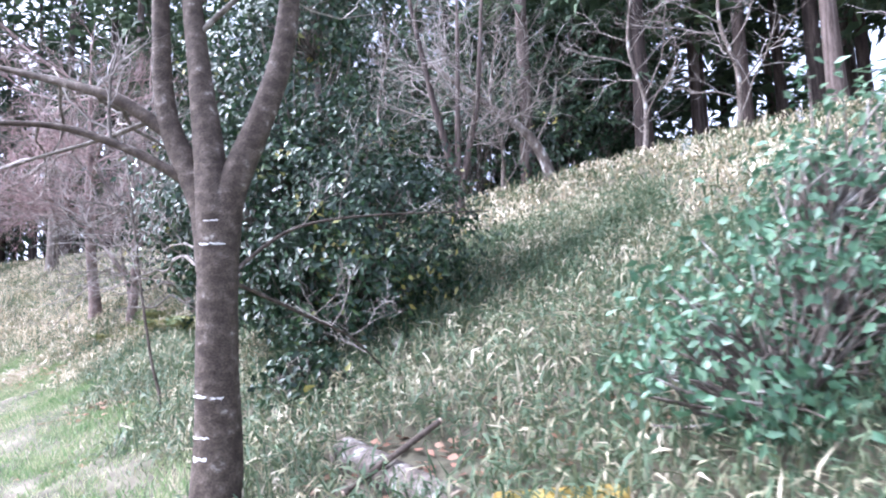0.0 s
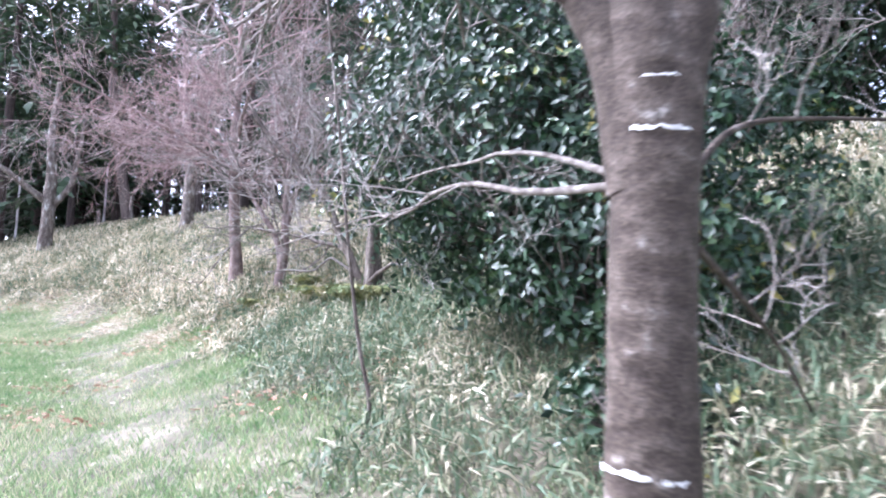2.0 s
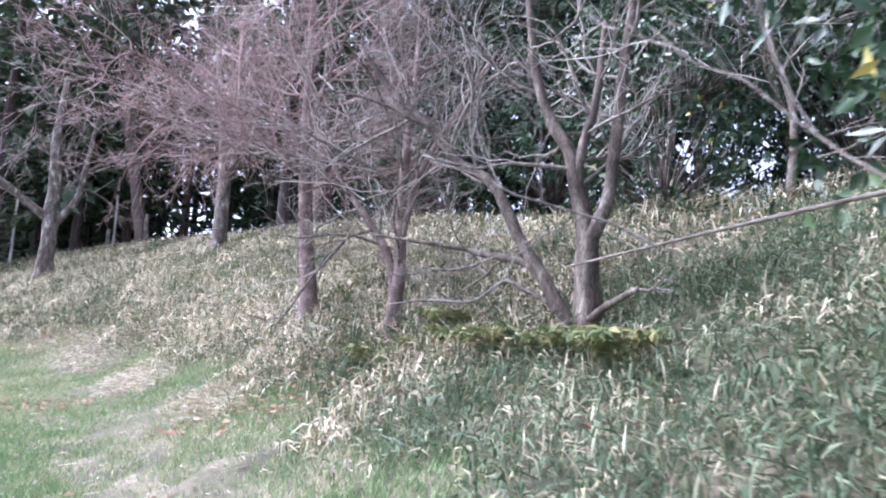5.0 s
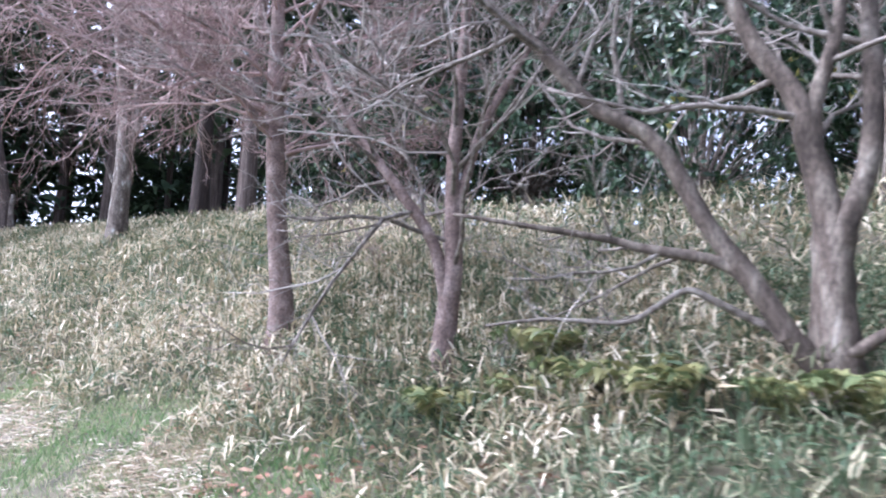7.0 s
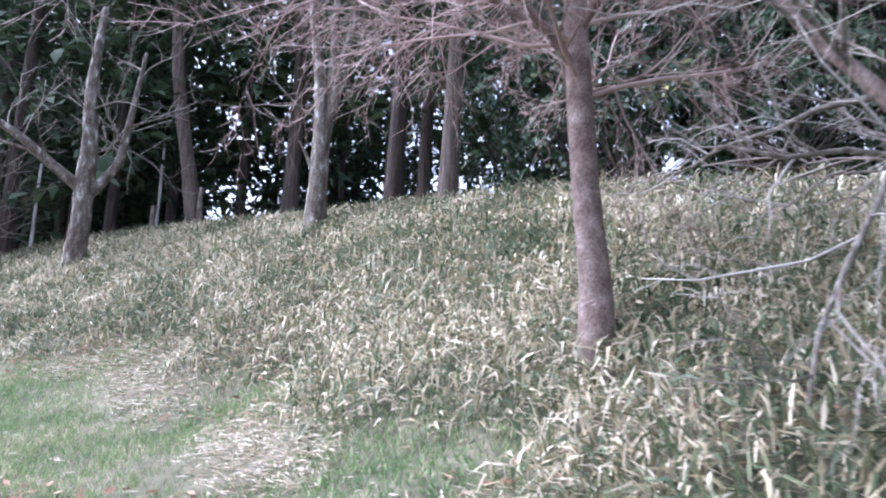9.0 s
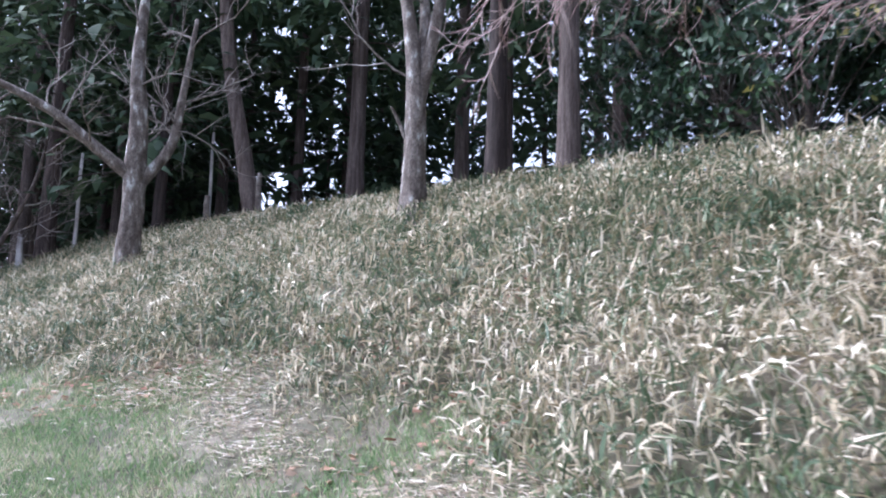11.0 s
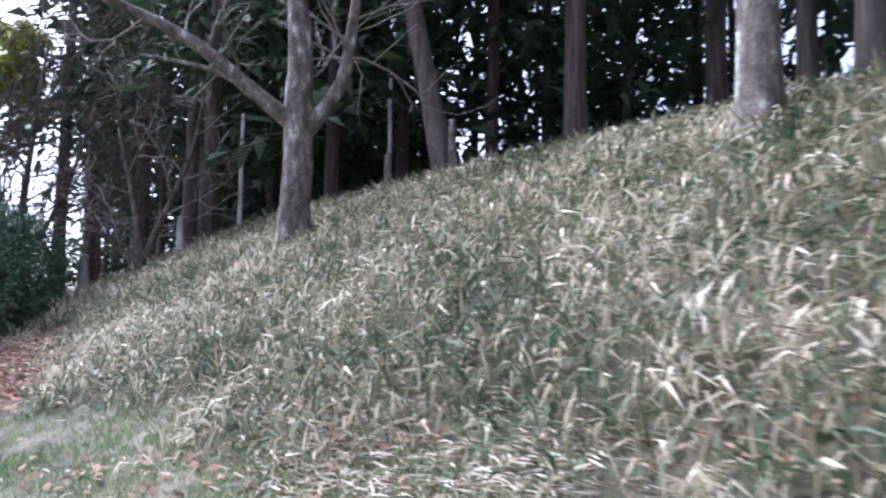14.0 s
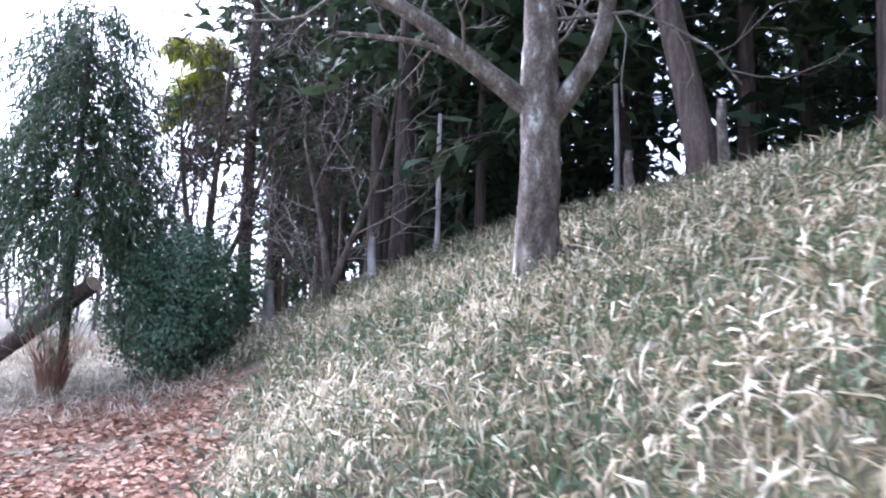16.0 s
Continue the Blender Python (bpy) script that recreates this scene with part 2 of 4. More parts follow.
def branch_out(r, p, d, length, radius, level, rules, out, thin=0.0022):
    """Grows a wandering branch and, by the rules of each level, its children."""
    wander, lift, kids, shrink, angle, start = rules[level]
    k = 6 if level == 0 else 5 if level == 1 else 4
    pts, step = [np.array(p, float)], length / (k - 1)
    d = np.array(d, float)
    d /= np.linalg.norm(d)
    ways = [d]
    for _ in range(k - 1):
        d = d + r.normal(0, wander, 3) + (0, 0, lift)
        d /= np.linalg.norm(d)
        pts.append(pts[-1] + d * step)
        ways.append(d)
    pts = np.array(pts)
    out.setdefault(level, []).append((pts, np.linspace(radius, radius * (0.45 if level < 2 else 0.3), k)))
    if level + 1 >= len(rules):
        return
    for j in range(kids):
        f = start + (1 - start) * (j + r.uniform(0.2, 0.9)) / kids
        x = min(f, 0.999) * (k - 1)
        i = int(x)
        q = pts[i] + (pts[i + 1] - pts[i]) * (x - i)
        w = ways[i + 1]
        side = np.cross(w, r.normal(0, 1, 3))
        side /= np.linalg.norm(side) + 1e-9
        a = radians(angle) * r.uniform(0.6, 1.3)
        branch_out(r, q, w * math.cos(a) + side * math.sin(a), length * shrink * r.uniform(0.6, 1.2) * (1.15 - 0.5 * f), max(radius * (0.52 - 0.15 * f), thin), level + 1, rules, out, thin)


def blades(P, yaw, lift, droop, length, width, mid=0.45):
    """Arched, pointed leaf blades: five corners each, standing at P."""
    n = len(P)
    dx, dy = np.cos(yaw), np.sin(yaw)
    up0, up1 = np.sin(lift), np.sin(lift - droop)
    f0, f1 = np.cos(lift), np.cos(lift - droop)
    l0, l1 = length * mid, length * (1 - mid)
    M = P + np.stack([dx * f0 * l0, dy * f0 * l0, up0 * l0], -1)
    Q = M + np.stack([dx * f1 * l1, dy * f1 * l1, up1 * l1], -1)
    roll = rng.uniform(-0.9, 0.9, n)
    W = np.stack([-dy * np.cos(roll), dx * np.cos(roll), np.sin(roll)], -1) * (width / 2)[:, None]
    V = np.stack([P - W * 0.35, P + W * 0.35, M + W, M - W, Q], 1).reshape(-1, 3)
    i = (np.arange(n) * 5)[:, None]
    T = np.concatenate([i + (0, 1, 2), i + (0, 2, 3), i + (3, 2, 4)])
    return V, T


def leaf_cloud(r, C, out, length, width, mat, name):
    """Broad pointed leaves at C, each with a fold along its midrib, facing roughly along out."""
    n = len(C)
    N = out + r.normal(0, 0.55, (n, 3)) + (0, 0, 0.35)
    N /= np.linalg.norm(N, axis=1)[:, None]
    A = np.cross(N, r.normal(0, 1, (n, 3)))
    A[:, 2] -= 0.35
    A /= np.linalg.norm(A, axis=1)[:, None]
    B = np.cross(N, A)
    L = (length * r.uniform(0.7, 1.3, n))[:, None]
    W = (width * r.uniform(0.7, 1.25, n))[:, None]
    V = np.stack([C, C + A * L * 0.4 + B * W / 2 + N * W * 0.16, C + A * L, C + A * L * 0.4 - B * W / 2 + N * W * 0.16, C + A * L * 0.5 - N * L * 0.04], 1).reshape(-1, 3)
    i = (np.arange(n) * 5)[:, None]
    T = np.concatenate([i + (0, 1, 4), i + (1, 2, 4), i + (0, 4, 3), i + (4, 2, 3)])
    return tri_mesh(name, V, T, mat)


# ---- ground: one sheet to the horizon ----
def axis_steps(lo, hi, step, far):
    core = list(np.arange(lo, hi, step))
    more, d = [], step
    while (more[-1] if more else 0) < far:
        d *= 1.35
        more.append((more[-1] if more else 0) + d)
    return np.array([lo - m for m in reversed(more)] + core + [hi + m for m in more])


gs, gn = axis_steps(-5, 32, 0.2, 1500), axis_steps(-6, 14, 0.2, 1500)
GS, GN = np.meshgrid(gs, gn, indexing="ij")
GX, GY = -0.667 * GS + 0.745 * GN, 0.745 * GS + 0.667 * GN
GZ = height(GX, GY)
core = (GS > -6) & (GS < 33) & (GN > -7) & (GN < 15)
GZ = GZ + np.where(core, rng.normal(0, 0.014, GZ.shape) + 0.035 * np.sin(GX * 2.1 + 1) * np.sin(GY * 1.7), 0)
a, b = len(gs), len(gn)
idx = np.arange(a * b).reshape(a, b)
q0, q1, q2, q3 = idx[:-1, :-1].ravel(), idx[1:, :-1].ravel(), idx[1:, 1:].ravel(), idx[:-1, 1:].ravel()
gm = tri_mesh("ground", np.stack([GX, GY, GZ], -1).reshape(-1, 3), np.concatenate([np.stack([q0, q2, q1], -1), np.stack([q0, q3, q2], -1)]), SOIL, True)
tagged(new("ground", gm), "brown soil bank rising beside a level path", "ground", kind="structure")


def scatter(count, s0, s1, n0, n1, keep):
    s, n = rng.uniform(s0, s1, count), rng.uniform(n0, n1, count)
    ok = keep(s, n)
    s, n = s[ok], n[ok]
    x, y = -0.667 * s + 0.745 * n, 0.745 * s + 0.667 * n
    return s, n, np.stack([x, y, height(x, y)], -1)


def patchy(x, y, f, seed):
    return np.sin(x * f + seed) * np.sin(y * f * 1.13 + seed * 2.1) + 0.6 * np.sin((x + y) * f * 2.3 + seed * 3.7)


def edge(s, n):
    return n - np.interp(s, EDGE_S, EDGE_N) + 0.18 * np.sin(s * 2.7) + 0.1 * np.sin(s * 7.1)


def over_crest(s, n):
    return n - np.where(s < 9, 11.5 - 0.25 * np.clip(s, 0, 9), np.interp(s, (9, 14, 19, 24, 30), (9.3, 7.5, 6.0, 5.5, 4.5)))


def lay_sasa(name, count, s0, s1, n0, n1, mat, label, pick, size=1.0):
    s, n, P = scatter(count, s0, s1, n0, n1, lambda s, n: (edge(s, n) > rng.normal(0, 0.12, len(s))) & (over_crest(s, n) < 0.6) & pick(s, n) & (((s - 2.6) / 0.6) ** 2 + ((n - 2.05) / 0.22) ** 2 > rng.uniform(0.5, 1.2, len(s))))
    m = len(P)
    P[:, 2] += rng.uniform(0.0, 0.24, m) * np.clip((edge(s, n) + 0.25) / 0.7, 0.25, 1) * size
    V, T = blades(P, rng.uniform(0, 2 * np.pi, m), rng.uniform(0.1, 1.5, m), rng.uniform(0.1, 1.7, m), rng.uniform(0.09, 0.25, m) * size, rng.uniform(0.009, 0.024, m) * size)
    tagged(new(name, tri_mesh(name, V, T, mat)), label, "bamboo grass", kind="stuff")


green_part = lambda s, n: (s < 9.5 + 0.5 * np.sin(n * 3)) & (n < 6.8 + np.sin(s * 1.7))
lay_sasa("bamboo_grass", 250000, 8, 29, -4, 5.2, SASA, "low bamboo grass with straw-edged blades covering the bank", lambda s, n: ~green_part(s, n))
lay_sasa("bamboo_grass", 75000, -3, 29, 4.6, 12, SASA, "low bamboo grass with straw-edged blades covering the bank", lambda s, n: ~green_part(s, n) & ((n > 5.2) | (s < 9)), 1.15)
lay_sasa("bamboo_grass", 160000, -3, 10.5, 0.6, 8, SASA_DARK, "greener bamboo grass at the foot of the bank", green_part, 0.8)

s, n, P = scatter(420000, -3, 25, -3.2, 2.8, lambda s, n: (edge(s, n) < 0.35 * rng.random(len(s))) & ~((s > 21.5) & (n < -1)) & (patchy(-0.667 * s + 0.745 * n, 0.745 * s + 0.667 * n, 1.9, 2.0) > -0.8 - rng.random(len(s))))
m = len(P)
yaw, tall, wide = rng.uniform(0, 6.283, m), rng.uniform(0.03, 0.08, m), rng.uniform(0.006, 0.013, m)
tip = P + np.stack([np.cos(yaw * 3) * tall * 0.6, np.sin(yaw * 3) * tall * 0.6, tall], -1)
half = np.stack([np.cos(yaw), np.sin(yaw), 0 * yaw], -1) * wide[:, None] / 2
V, T = np.stack([P - half, P + half, tip], 1).reshape(-1, 3), np.arange(m * 3).reshape(-1, 3)
tagged(new("lawn", tri_mesh("lawn", V, T, GRASS)), "short patchy green grass beside the bank", "grass", kind="stuff")

# straw and fallen leaves lying about, thick in a few drifts
def lay_flat(name, count, box, keep, mat, label, category, length, width, lift=0.25):
    s, n, P = scatter(count, *box, keep)
    m = len(P)
    P[:, 2] += rng.uniform(0.008, 0.05, m)
    V, T = blades(P, rng.uniform(0, 6.283, m), rng.uniform(-0.1, lift, m), rng.uniform(-0.2, 0.5, m), length * rng.uniform(0.6, 1.4, m), width * rng.uniform(0.6, 1.4, m), 0.5)
    tagged(new(name, tri_mesh(name, V, T, mat)), label, category, kind="stuff")


drift = lambda s, n, s0, n0, a, b: ((s - s0) / a) ** 2 + ((n - n0) / b) ** 2 < rng.random(len(s)) * 1.2
lay_flat("dry_straw", 190000, (9, 21, -1.5, 3.2), lambda s, n: drift(s, n, 17.3, 1.5, 1.2, 0.45) | drift(s, n, 18.7, 0.95, 0.8, 0.4) | drift(s, n, 14.7, 1.75, 0.9, 0.45) | drift(s, n, 12.3, 2.0, 0.8, 0.35) | (rng.random(len(s)) < 0.02),
         STRAW, "bleached straw and dry blades lying in drifts", "straw", 0.085, 0.009)
lay_flat("fallen_leaves", 60000, (19.5, 29, -6, 0.2), lambda s, n: drift(s, n, 23.6, -2.9, 2.6, 1.5) | drift(s, n, 22.0, -2.1, 1.6, 1.0), LITTER, "red-brown fallen leaves lying in a thick drift", "fallen leaves", 0.065, 0.04)
lay_flat("fallen_leaves", 22000, (-2, 22, -2.5, 5), lambda s, n: (patchy(s, n, 1.3, 5.0) > 0.75 - 0.3 * rng.random(len(s))) | drift(s, n, 15.6, 2.3, 0.7, 0.35) | drift(s, n, 10.2, 2.9, 0.7, 0.35), LITTER, "scattered brown leaves among the grass", "fallen leaves", 0.07, 0.04)


lay_flat("dry_straw", 26000, (24.5, 36, -13, -2.2), lambda s, n: edge(s, n) < 0, STRAW, "bleached dry grass on the open field", "straw", 0.16, 0.012, 1.3)

# ---- trees ----
def tree(name, label, x, y, stems, bark, twig, rules, seed, sides=12, flare=1.35, lump=0.05, limbs=(), category="tree", sink=0.06, thin=0.0022, out=0.85):
    """A bare tree. stems and limbs: (points from the foot, radii); each bears branches grown by the rules from a share of its length."""
    r = np.random.default_rng(seed)
    root = tagged(new(name), label, category)
    root.location = (x, y, ground_z(x, y) - sink)
    twigs, bearer = {}, []
    for k, (pts, rad, bear, count, reach) in enumerate(list(stems) + list(limbs)):
        is_stem = k < len(stems)
        V, T = rough_trunk(pts, rad, 34 if is_stem else 22, sides if is_stem else 8, lump, r, flare if k == 0 else 1.0)
        limb = child("trunk" if k == 0 else "limb", tri_mesh("trunk" if k == 0 else "limb", V, T, TWIG_BARK if 0.0125 < rad[0] < 0.025 else bark, True), root)
        line = bend(pts, 40)
        for j in range(count):
            f = bear + (1 - bear) * (j + r.random()) / max(count, 1)
            i = min(int(f * 39), 38)
            d = line[i + 1] - line[i]
            d /= np.linalg.norm(d)
            side = np.cross(d, r.normal(0, 1, 3))
            side /= np.linalg.norm(side)
            rr = float(np.interp(f, np.linspace(0, 1, len(rad)), rad))
            bearer.append(limb)
            branch_out(r, line[i], d * (1.4 - out) + side * out, reach * r.uniform(0.6, 1.2), max(min(rr * 0.45, 0.017), thin * 2), 0, rules, twigs, thin)
    if twigs:
        for line, limb in zip(twigs.get(0, []), bearer):
            V, T = tubes([line], 6)
            child("branch", tri_mesh("branch", V, T, TWIG_BARK if twig is TWIG_GREY else twig, True), limb)
        small = [l for lev in twigs if lev > 0 for l in twigs[lev]]
        if small:
            V, T = tubes(small, 3)
            child("twig_haze", tri_mesh("twig_haze", V, T, twig), root)["kind"] = "stuff"
    return root


# wander, lift, children, shrink, angle, where children start
FINE = [(0.16, 0.02, 7, 0.62, 38, 0.15), (0.2, 0.02, 6, 0.6, 36, 0.15), (0.2, 0.02, 4, 0.6, 34, 0.2), (0.2, 0.0, 0, 0, 0, 0)]
OPEN = [(0.2, 0.06, 5, 0.6, 42, 0.25), (0.24, 0.05, 4, 0.6, 40, 0.2), (0.24, 0.03, 0, 0, 0, 0)]
BUSHY = [(0.2, 0.05, 6, 0.6, 42, 0.2), (0.24, 0.04, 5, 0.6, 40, 0.2), (0.24, 0.02, 3, 0.6, 38, 0.2), (0.2, 0.0, 0, 0, 0, 0)]

# the cherry passed close by, its three stems parting above eye level
cherry = tree("cherry_tree", "cherry tree with ringed brown bark, forking into stems above eye level", -1.16, 3.4,
     [(((0, 0, 0), (0.01, 0, 0.5), (0.0, 0, 1.0), (0.01, 0, 1.5), (0.07, 0.01, 1.8), (0.2, 0.05, 2.15), (0.3, 0.1, 2.5), (0.35, 0.15, 2.95), (0.36, 0.2, 3.6)), (0.112, 0.104, 0.100, 0.102, 0.082, 0.07, 0.064, 0.056, 0.05), 0.8, 2, 1.2),
      (((0.0, 0, 1.35), (-0.02, 0.0, 1.7), (-0.06, 0.02, 2.0), (-0.13, 0.05, 2.5), (-0.2, 0.1, 3.0), (-0.22, 0.1, 3.6)), (0.10, 0.10, 0.08, 0.06, 0.052, 0.045), 0.6, 3, 1.1),
      (((-0.02, 0, 1.35), (-0.08, 0.02, 1.68), (-0.2, 0.05, 1.95), (-0.3, 0.06, 2.2), (-0.35, 0.08, 2.6), (-0.38, 0.1, 3.5)), (0.09, 0.075, 0.066, 0.056, 0.05, 0.04), 0.6, 2, 1.1)],
     BARK_CHERRY, TWIG_GREY, OPEN, 3, sides=20, flare=1.3, lump=0.03,
     limbs=[(((-0.06, 0.06, 1.4), (-0.25, 0.33, 1.52), (-0.4, 0.58, 1.585), (-0.52, 0.9, 1.63), (-0.72, 1.19, 1.66), (-0.95, 1.55, 1.68)), (0.0126, 0.0078, 0.007, 0.0065, 0.005, 0.003), 0.3, 6, 0.4),
            (((-0.3, 0.06, 2.12), (-0.55, 0.05, 2.3), (-0.85, 0.1, 2.42), (-1.4, 0.2, 2.6)), (0.04, 0.034, 0.026, 0.012), 0.3, 5, 0.9),
            (((-0.15, 0.03, 1.82), (-0.45, 0.0, 2.0), (-0.85, -0.05, 2.14), (-1.3, -0.1, 2.15)), (0.03, 0.024, 0.018, 0.008), 0.3, 3, 0.7),
            (((-0.06, 0.06, 1.38), (-0.3, 0.5, 1.44), (-0.52, 0.9, 1.545), (-0.72, 1.2, 1.56), (-0.87, 1.5, 1.53), (-1.05, 1.8, 1.54), (-1.23, 2.05, 1.57), (-1.8, 2.53, 1.49), (-2.4, 3.0, 1.38)), (0.0135, 0.0118, 0.0108, 0.010, 0.0092, 0.0085, 0.0075, 0.0055, 0.003), 0.2, 9, 0.8),
            (((0.05, 0.05, 1.3), (0.35, 0.5, 1.12), (0.6, 0.9, 0.95), (0.85, 1.2, 0.62)), (0.012, 0.010, 0.007, 0.004), 0.3, 7, 0.45),
            (((0.08, 0.05, 1.36), (0.3, 0.4, 1.62), (0.7, 0.7, 1.74), (1.5, 1.0, 1.8)), (0.012, 0.01, 0.007, 0.004), 0.3, 3, 0.5)])
for z, a0, a1, w in ((0.22, -2.6, -0.8, 0.030), (0.42, -2.7, -0.9, 0.028), (0.52, -2.6, -1.5, 0.012), (0.72, -3.0, -1.7, 0.022), (0.71, -1.5, -0.9, 0.014), (1.48, -2.2, -0.9, 0.014), (1.6, -2.0, -1.2, 0.007)):
    k = 14
    ang = np.linspace(a0, a1, k)
    rr = 0.109 + 0.021 * math.exp(-z * 4)
    wide = w * (0.35 + 0.65 * np.abs(np.sin(np.linspace(0.3, 2.9, k) * 2.2))) * rng.uniform(0.6, 1.1, k)
    lo = np.stack([rr * np.cos(ang), rr * np.sin(ang), z - wide / 2 + rng.normal(0, 0.002, k)], -1)
    hi = lo + np.stack([0 * ang, 0 * ang, wide], -1)
    i = np.arange(k - 1)
    child("bark_scar", tri_mesh("bark_scar", np.concatenate([lo, hi]), np.concatenate([np.stack([i, i + 1, i + k + 1], -1), np.stack([i, i + k + 1, i + k], -1)]), CHALK), cherry, "white cracked ring of bark")

tree("sapling", "thin crooked bare sapling standing in the grass", -2.4, 5.5, [(((0, 0, 0), (0.06, 0, 0.25), (-0.02, 0, 0.6), (-0.12, 0, 1.2), (-0.2, 0, 1.8), (-0.35, 0.1, 2.6), (-0.42, 0.1, 3.4)), (0.012, 0.014, 0.012, 0.011, 0.01, 0.008, 0.005), 0.5, 5, 0.6)], BARK_OLD, TWIG_GREY, OPEN, 12, sides=7, flare=1.0)

# bare trees farther along the foot of the bank
tree("stump_tree", "old many-stemmed tree regrown from a cut stump", -3.2, 9.3,
     [(((-0.1, -0.1, 0), (-0.1, -0.1, 0.3), (-0.11, -0.12, 0.6), (-0.12, -0.12, 0.85), (-0.19, -0.12, 1.15), (-0.24, -0.1, 1.4), (-0.39, -0.02, 1.7), (-0.5, 0.02, 2.1), (-0.6, 0.05, 3.0)), (0.115, 0.096, 0.082, 0.066, 0.055, 0.05, 0.042, 0.036, 0.02), 0.45, 9, 1.1),
      (((-0.1, -0.1, 0.5), (-0.09, -0.18, 0.75), (0.02, -0.2, 1.05), (0.06, -0.2, 1.4), (0.15, -0.1, 2.2), (0.3, 0, 3.2)), (0.07, 0.05, 0.045, 0.042, 0.035, 0.02), 0.5, 7, 1.1)],
     BARK_OLD, TWIG_GREY, OPEN, 5, sides=14, flare=1.25, lump=0.12,
     limbs=[(((-0.15, -0.1, 0.1), (-0.3, -0.06, 0.3), (-0.4, -0.02, 0.5), (-0.59, 0.07, 0.8), (-0.8, 0.16, 1.23), (-1.08, 0.25, 1.42), (-1.34, 0.3, 1.74), (-1.67, 0.34, 2.05), (-2.0, 0.4, 2.5)), (0.055, 0.05, 0.048, 0.046, 0.043, 0.04, 0.036, 0.028, 0.015), 0.5, 7, 1.0),
            (((-0.31, -0.07, 0.27), (-0.42, -0.01, 0.5), (-0.55, 0.04, 0.62), (-0.88, 0.15, 0.69), (-1.06, 0.2, 0.74), (-1.78, 0.3, 0.85)), (0.04, 0.035, 0.03, 0.024, 0.018, 0.008), 0.4, 6, 0.8),
            (((-0.2, -0.12, 0.2), (-0.1, -0.2, 0.22), (0.0, -0.27, 0.3), (0.2, -0.4, 0.42)), (0.032, 0.028, 0.026, 0.02), 0.9, 1, 0.3),
            (((-0.35, -0.02, 0.32), (-0.55, 0.05, 0.43), (-0.68, 0.1, 0.49), (-0.82, 0.15, 0.4), (-0.96, 0.2, 0.33), (-1.3, 0.3, 0.34), (-1.6, 0.34, 0.3)), (0.02, 0.018, 0.016, 0.015, 0.013, 0.01, 0.006), 0.5, 4, 0.35),
            (((-0.12, -0.15, 0.75), (-0.18, -0.14, 1.27), (-0.07, -0.2, 1.75), (0.0, -0.1, 2.4)), (0.042, 0.036, 0.03, 0.018), 0.5, 5, 0.9)])
tree("grey_maple", "bare grey maple with a spreading crown of twigs", -4.98, 10.55,
     [(((0, 0, 0), (0.01, 0, 0.4), (0.05, 0, 0.8), (0.03, 0, 1.4), (0.06, 0, 2.0), (0.1, 0.1, 2.8), (0.1, 0.1, 3.8)), (0.078, 0.066, 0.062, 0.046, 0.04, 0.032, 0.018), 0.3, 16, 1.5),
      (((0.02, 0, 0.5), (-0.08, 0, 0.95), (-0.35, 0, 1.35), (-0.65, 0.1, 1.75), (-1.0, 0.2, 2.4)), (0.045, 0.04, 0.034, 0.026, 0.014), 0.3, 9, 1.2),
      (((0.05, 0, 1.1), (0.2, 0, 1.7), (0.45, 0, 2.2), (0.9, 0.1, 3.0)), (0.036, 0.032, 0.026, 0.015), 0.3, 7, 1.1)],
     BARK_PINK, TWIG_GREY, BUSHY, 21, flare=1.5)
tree("red_budded_maple", "slim bare maple with a broad haze of reddish twigs", -6.3, 12.0,
     [(((0, 0, 0), (-0.02, 0, 0.5), (-0.08, 0, 1.0), (-0.14, 0, 1.6), (-0.2, 0, 2.4), (-0.25, 0.1, 3.4), (-0.3, 0.1, 4.8)), (0.108, 0.094, 0.088, 0.084, 0.075, 0.058, 0.03), 0.54, 30, 1.7)],
     BARK_PINK, TWIG_PINK, FINE, 33, flare=1.45, lump=0.03, thin=0.0028, out=1.1,
     limbs=[(((-0.17, 0, 1.95), (-0.75, -0.5, 2.45), (-1.5, -1.15, 2.85), (-2.3, -1.9, 3.2)), (0.034, 0.026, 0.018, 0.008), 0.15, 14, 1.5),
            (((-0.17, 0, 2.1), (-0.9, -0.15, 2.5), (-1.7, -0.5, 2.95)), (0.03, 0.022, 0.008), 0.15, 11, 1.4),
            (((-0.18, 0, 2.2), (0.3, -0.8, 2.8), (0.9, -1.5, 3.4)), (0.03, 0.022, 0.008), 0.15, 9, 1.3),
            (((-0.14, 0, 1.75), (0.25, 0.5, 2.1), (0.6, 1.0, 2.5)), (0.025, 0.018, 0.008), 0.15, 7, 1.0)])

